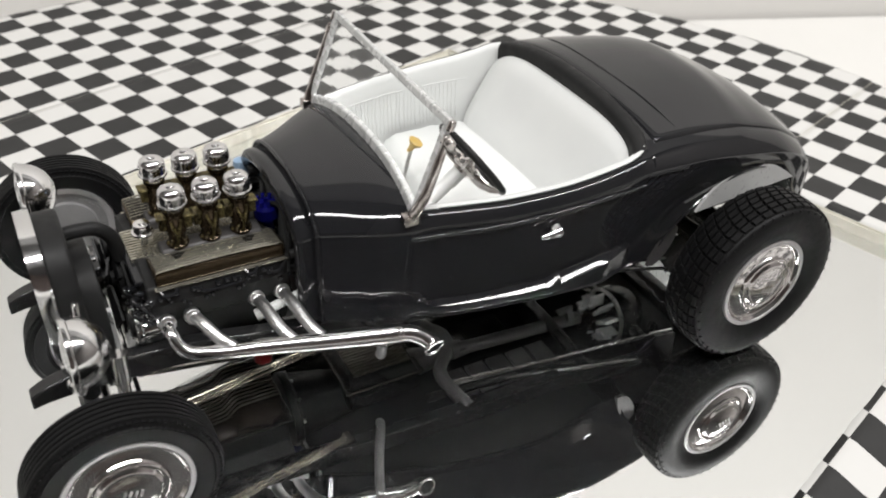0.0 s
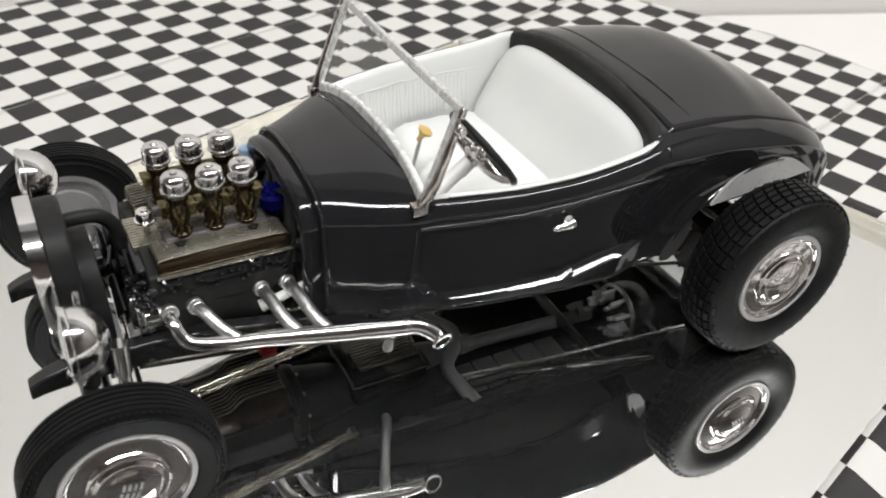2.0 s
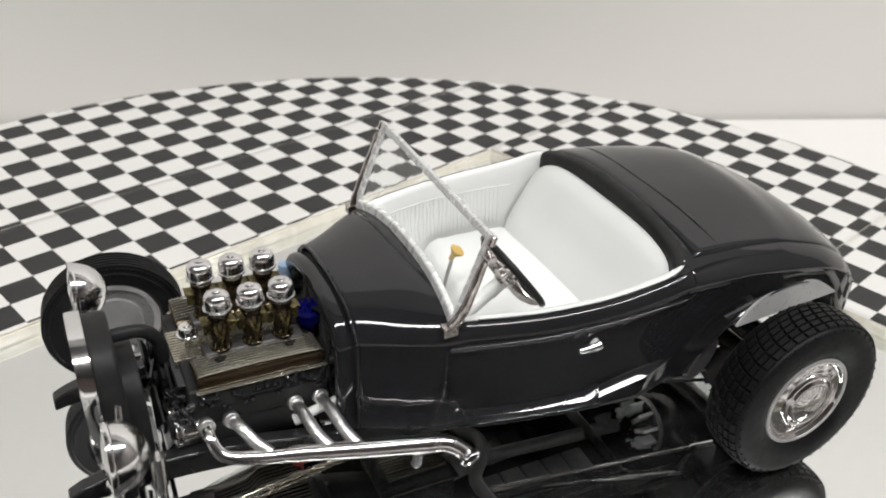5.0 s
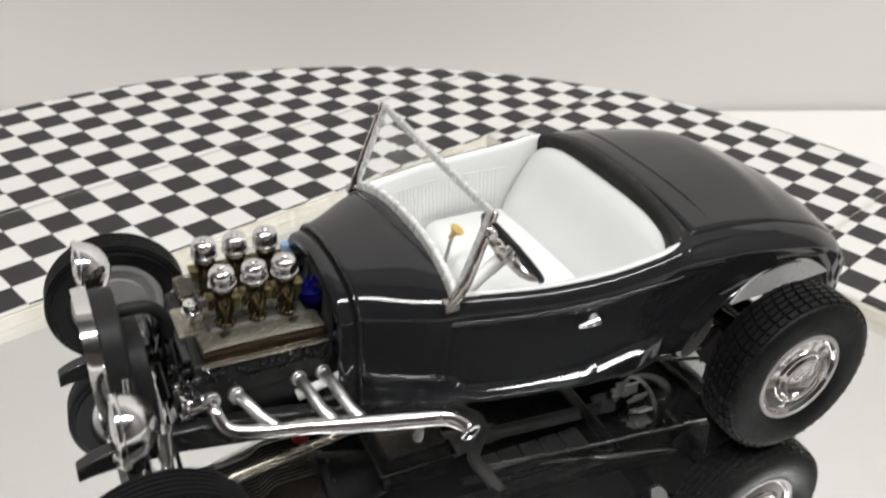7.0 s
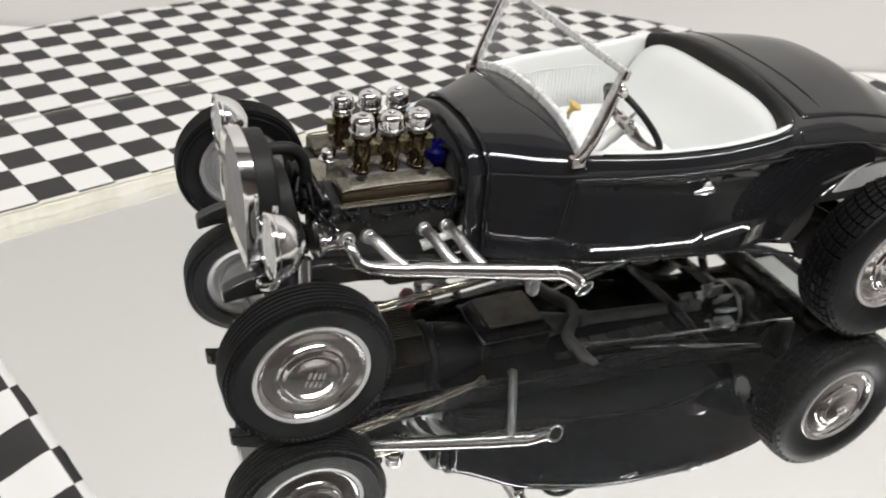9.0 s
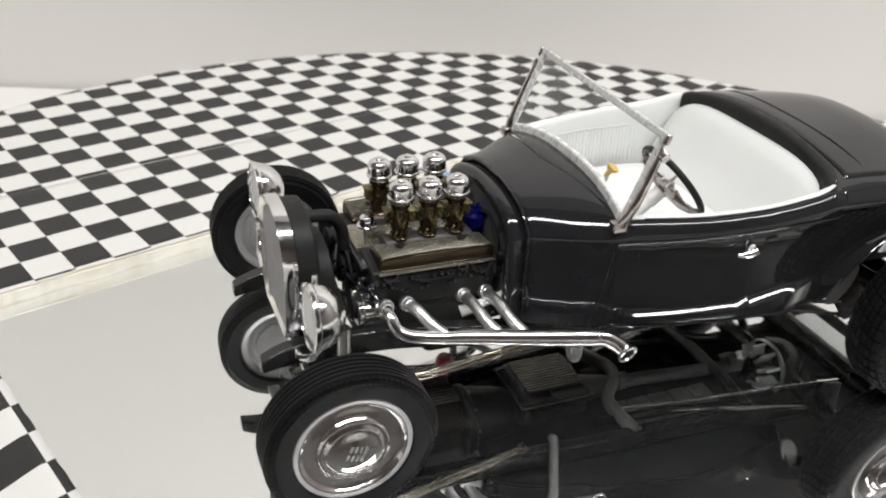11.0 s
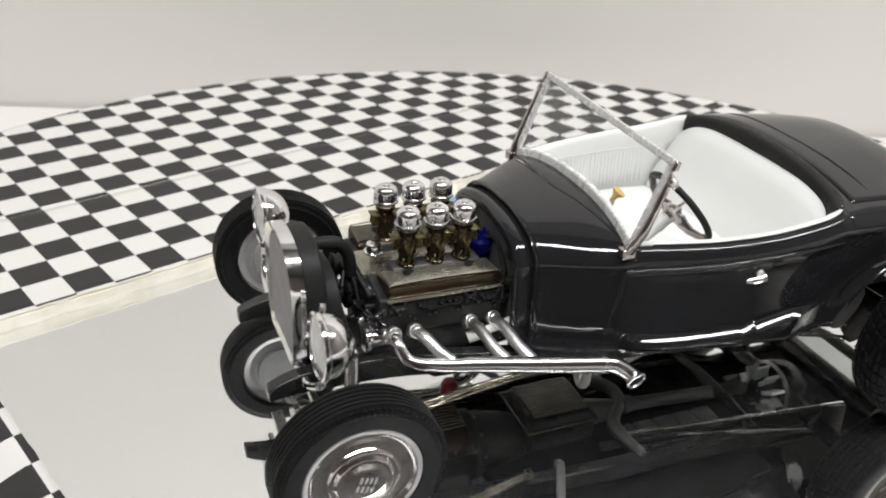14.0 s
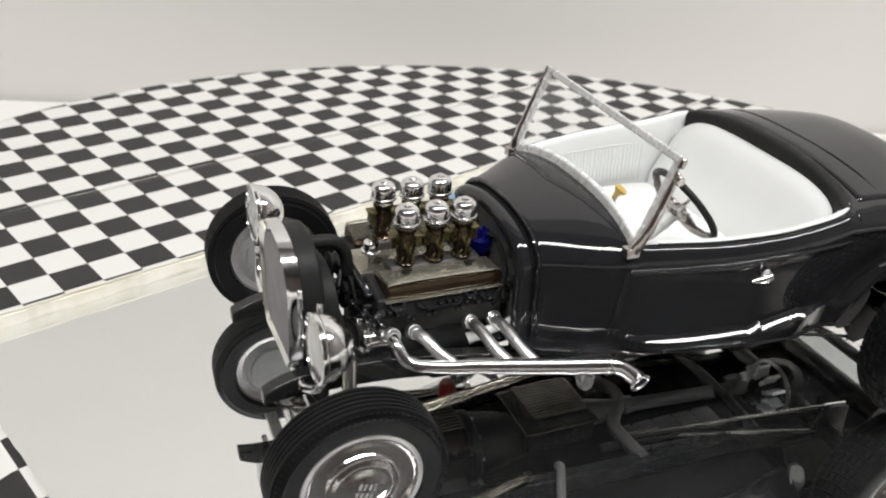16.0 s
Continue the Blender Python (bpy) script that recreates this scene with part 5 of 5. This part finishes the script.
lathe(bm, [(0, 0), (3.4, 0), (3.2, 2.6), (2.4, 4.2), (1.7, 5.2), (1.7, 7.0), (0, 7.0)], (107.4, -2.0, 15.5), (-1, 0, -0.03), 24)
part("pinion_housing", bm, BRONZE, axle, "bronze-tinted pinion housing")
for k in range(10):
    a = 2 * math.pi * (k + 0.3) / 10
    bm = bmesh.new()
    m = Matrix.Translation((105.2, -2.0, 15.5)) @ Matrix.Rotation(a, 4, "X")
    box(bm, (0.6, 0, 4.5), (4.4, 0.75, 2.4), m)
    box(bm, (-1.5, 0, 3.6), (1.6, 0.75, 1.2), m)
    bevelled(part("rib", bm, FRAME_CHROME, axle, "chrome rib" if k == 0 else ""), 0.12, 2)
bm = bmesh.new()
tube(bm, [(107.7, -2.0 + 5.9 * math.cos(2 * math.pi * k / 40), 15.5 + 5.9 * math.sin(2 * math.pi * k / 40)) for k in range(40)], 0.5, 8, closed=True)
part("housing_flange", bm, DULL_CHROME, axle)
for sgn in (-1, 1):
    bm = bmesh.new()
    tube(bm, [(64.5, sgn * 9.0, 12.0), (106.9, sgn * 18.6, 7.8)], 0.36, 10)
    tube(bm, [(64.5, sgn * 9.0, 12.8), (103.0, sgn * 20.0, 12.3)], 0.42, 10)
    part("trailing_arm", bm, CHROME, car, "dull metal trailing arm")
    bm = bmesh.new()
    rod(bm, (111.5, sgn * 13, 11.5), (115.5, sgn * 12, 22), 1.1, 12)
    part("rear_shock", bm, CHROME, car, "chrome rear shock absorber")
    bm = bmesh.new()
    tube(bm, spline([(58, sgn * 10, 13), (75, sgn * 11.5, 13), (90, sgn * 12, 14.5), (96, sgn * 12, 17)], 6), 1.0, 10)
    part("tail_pipe", bm, CHASSIS, car)
for k in range(5):
    bm = bmesh.new()
    box(bm, (68 + k * 5.0, 6.2, 16.4), (4.2, 7.5, 0.9))
    part("floor_rib", bm, CHASSIS, car)
for k in range(5):
    bm = bmesh.new()
    box(bm, (68 + k * 5.0, -6.2, 16.4), (4.2, 7.5, 0.9))
    part("floor_rib", bm, FLOOR_GREY, car)
bm = bmesh.new()
box(bm, (133.0, 0, 18.2), (11.0, 32, 0.8))
box(bm, (128.8, 6, 17.6), (2.2, 16, 1.0))
bevelled(part("trunk_floor", bm, WHITE_TRIM, car, "white plastic trunk floor"), 0.3, 2)
bm = bmesh.new()
rod(bm, (120.5, -21, 12.2), (120.5, 21, 12.2), 2.6, 18)
part("cross_tube", bm, CHASSIS, car, "black tube across the frame behind the axle")
for sgn in (-1, 1):
    bm = bmesh.new()
    prism(bm, [(102.4, sgn * 18.8, 11.6), (106.0, sgn * 18.8, 7.2), (111.5, sgn * 18.8, 8.2), (112.4, sgn * 18.8, 15.6), (105.6, sgn * 18.8, 16.2)], (0, sgn * 1.0, 0))
    bracket = part("axle_bracket", bm, CHASSIS, car, "black axle bracket")
    bevelled(bracket, 0.2, 2)
    bm = bmesh.new()
    tube(bm, [(105.4, sgn * 18.5, 7.4), (111.4, sgn * 18.5, 8.2)], 0.35, 8)
    part("bracket_bolt", bm, CHROME, bracket)
bm = bmesh.new()
lathe(bm, [(0, -1.9), (1.2, -1.7), (1.7, -0.8), (1.7, 1.4), (0, 1.6)], (30.6, 6.0, 6.2), (0, 0, 1), 18)
rod(bm, (30.6, 6.0, 7.4), (30.6, 5.0, 12), 0.7, 8)
oil_filter = part("oil_filter", bm, RED, car, "red oil filter")
oil_filter.location.z = -2.6 * MM

# ---- wheels ----
def tread_profile(R, w, rim_r, grooves):
    """Half section of a tyre as (radius, across), outer side positive."""
    pts = [(rim_r - 0.2, w * 0.40), (rim_r + 0.3, w * 0.478), (rim_r + (R - rim_r) * 0.35, w * 0.497), (rim_r + (R - rim_r) * 0.62, w * 0.5), (R - 1.6, w * 0.475), (R - 0.55, w * 0.42), (R - 0.25, w * 0.385)]
    if grooves:
        n = grooves
        for k in range(n):
            c = w * 0.34 - (w * 0.68) * k / (n - 1)
            g = w * 0.68 / (n - 1)
            pts += [(R - 0.05, c + g * 0.34), (R, c + g * 0.1), (R, c - g * 0.1), (R - 0.05, c - g * 0.34)]
            if k < n - 1:
                pts += [(R - 0.55, c - g * 0.40), (R - 0.55, c - g * 0.60)]
    else:
        pts = [(rim_r - 0.2, w * 0.34), (rim_r + 0.5, w * 0.42), (rim_r + (R - rim_r) * 0.35, w * 0.49), (rim_r + (R - rim_r) * 0.6, w * 0.5), (R - 2.0, w * 0.48), (R - 1.2, w * 0.445), (R - 0.95, w * 0.40), (R - 0.68, w * 0.25), (R - 0.58, 0), (R - 0.68, -w * 0.25), (R - 0.95, -w * 0.40)]
    left = [(r, -a) for r, a in reversed(pts[:6])]
    return pts + left


def make_wheel(R, w, rim_r, front):
    """A wheel at the origin, its outer face towards -y."""
    bm = bmesh.new()
    f = w * 0.36
    # trim ring and dish of the steel wheel
    lathe(bm, [(rim_r - 0.3, -w * 0.36), (rim_r - 0.3, f - 0.4), (rim_r + 0.15, f), (rim_r + 0.08, f + 0.45), (rim_r - 0.1, f + 0.6), (rim_r - 0.65, f + 0.55), (rim_r - 0.75, f + 0.4), (rim_r - 0.8, f)], (0, 0, 0), (0, -1, 0), 56)
    lathe(bm, [(rim_r - 0.5, -w * 0.30), (rim_r - 2.2, -w * 0.26), (rim_r - 3.4, -w * 0.1), (3.2, -w * 0.12), (2.6, -w * 0.3), (0, -w * 0.3)], (0, 0, 0), (0, -1, 0), 40)
    wheel = part("wheel", bm, TRIM_GREY, car, "silver steel wheel with chrome cap and black tyre")
    bm = bmesh.new()
    lathe(bm, tread_profile(R, w, rim_r, 6 if front else 0), (0, 0, 0), (0, -1, 0), 96)
    part("tyre", bm, RUBBER, wheel, "black rubber tyre")
    bm = bmesh.new()
    lathe(bm, [(0, -w * 0.40), (2.6, -w * 0.40), (rim_r * 0.6, -w * 0.38), (rim_r * 0.62, -w * 0.30), (rim_r * 0.80, -w * 0.29), (rim_r * 0.80, -w * 0.12), (0, -w * 0.12)], (0, 0, 0), (0, -1, 0), 40)
    drum = part("brake_drum", bm, DRUM, wheel, "grey brake drum")
    bm = bmesh.new()
    for k in range(48):
        a = 2 * math.pi * k / 48
        lathe(bm, [(0, 0.25), (0.18, 0.2), (0.2, -0.2), (0, -0.2)], (rim_r * 0.72 * math.cos(a), w * 0.295, rim_r * 0.72 * math.sin(a)), (0, 1, 0), 6)
    studs = part("drum_studs", bm, DRUM, drum)
    studs["kind"] = "stuff"
    bm = bmesh.new()
    rings = [(0.925, 0.42), (0.915, 0.5), (0.895, 0.5), (0.88, 0.36), (0.865, 0.05), (0.85, -0.1), (0.83, -0.14), (0.80, -0.1), (0.75, 0.0), (0.70, 0.08), (0.65, 0.14), (0.63, 0.18), (0.615, 0.42), (0.595, 0.66), (0.57, 0.78), (0.545, 0.76), (0.53, 0.66), (0.52, 0.64),
             (0.505, 0.74), (0.485, 1.0), (0.46, 1.14), (0.435, 1.16), (0.42, 1.13), (0.40, 1.16), (0.34, 1.36), (0.26, 1.54), (0.16, 1.68), (0.07, 1.74), (0, 1.75)]
    lathe(bm, [(rim_r * r, f + h) for r, h in rings], (0, 0, 0), (0, -1, 0), 72)
    cap = part("hubcap", bm, HUB_CHROME, wheel, "polished chrome hubcap")
    for k in range(4):
        for row in (-1, 1):
            bm = bmesh.new()
            box(bm, (-1.1 + k * 0.74, -(f + 1.6), row * 0.75 + k * 0.1), (0.34, 0.34, 1.0), Matrix.Rotation(0.25, 4, "Y"))
            part("badge_bar", bm, DULL_CHROME, cap)
    bm = bmesh.new()
    if front:
        # notches along both shoulders, and a milled ring on the sidewall
        for k in range(84):
            for s, across, drop, half in ((-1, 0.43, 0.68, 0.0), (1, 0.43, 0.68, 0.0), (-1, 0.478, 1.6, 0.5), (1, 0.478, 1.6, 0.5)):
                m = Matrix.Rotation(2 * math.pi * (k + half) / 84, 4, "Y") @ Matrix.Translation((0, s * w * across, R - drop)) @ Matrix.Rotation(-s * (0.5 if half else 0.2), 4, "X")
                box(bm, (0, 0, 0), (0.56, 0.36, 0.36), m)
    else:
        n, rows_n = 44, 6
        pitch = w * 0.80 / rows_n
        for k in range(n):
            for j in range(rows_n):
                cell = []
                for da, dj in ((0.09, 0.12), (0.91, 0.12), (0.91, 0.88), (0.09, 0.88)):
                    across = -w * 0.40 + pitch * (j + dj)
                    a = 2 * math.pi * (k + da + 0.16 * (across / pitch) + 0.045 * (across / pitch) ** 2) / n
                    drop = 0.42 * (abs(across) / (w * 0.40)) ** 2.4
                    cell.append((a, across, R - 0.02 - drop))
                ac, yc = sum(q[0] for q in cell) / 4, sum(q[1] for q in cell) / 4
                rings = []
                for shrink, depth in ((1.0, 0.75), (1.0, 0.12), (0.9, 0.0)):
                    ring = [(ac + (a - ac) * shrink, yc + (y - yc) * shrink, r - depth) for a, y, r in cell]
                    rings.append([bm.verts.new((math.sin(a) * r, y, math.cos(a) * r)) for a, y, r in ring])
                bm.faces.new(rings[-1])
                for low, top in zip(rings, rings[1:]):
                    for e in range(4):
                        bm.faces.new((low[e], low[(e + 1) % 4], top[(e + 1) % 4], top[e]))
        for k in range(n):
            a = 2 * math.pi * (k + 0.5) / n
            for s in (-1, 1):
                m = Matrix.Rotation(a, 4, "Y") @ Matrix.Translation((0, s * w * 0.435, R - 1.3))
                box(bm, (0, 0, 0), (0.25, 0.5, 0.5), m)
    tread = part("tread", bm, RUBBER, wheel, "raised tread blocks")
    tread["kind"] = "stuff"
    return wheel


for front, R, w, rim_r, x, y in ((True, 13.2, 6.6, 9.0, -0.1, 30.0), (False, 16.3, 9.5, 8.95, 110.0, 33.9)):
    wheel = make_wheel(R, w, rim_r, front)
    wheel.matrix_basis = pose(x * MM, -y * MM, R * MM, 0, 8, 0)
    copy_thing(wheel, pose((x + (4.0 if front else 0)) * MM, (y + (6.6 if front else 0)) * MM, R * MM, 0, 0, 176 if front else 180))
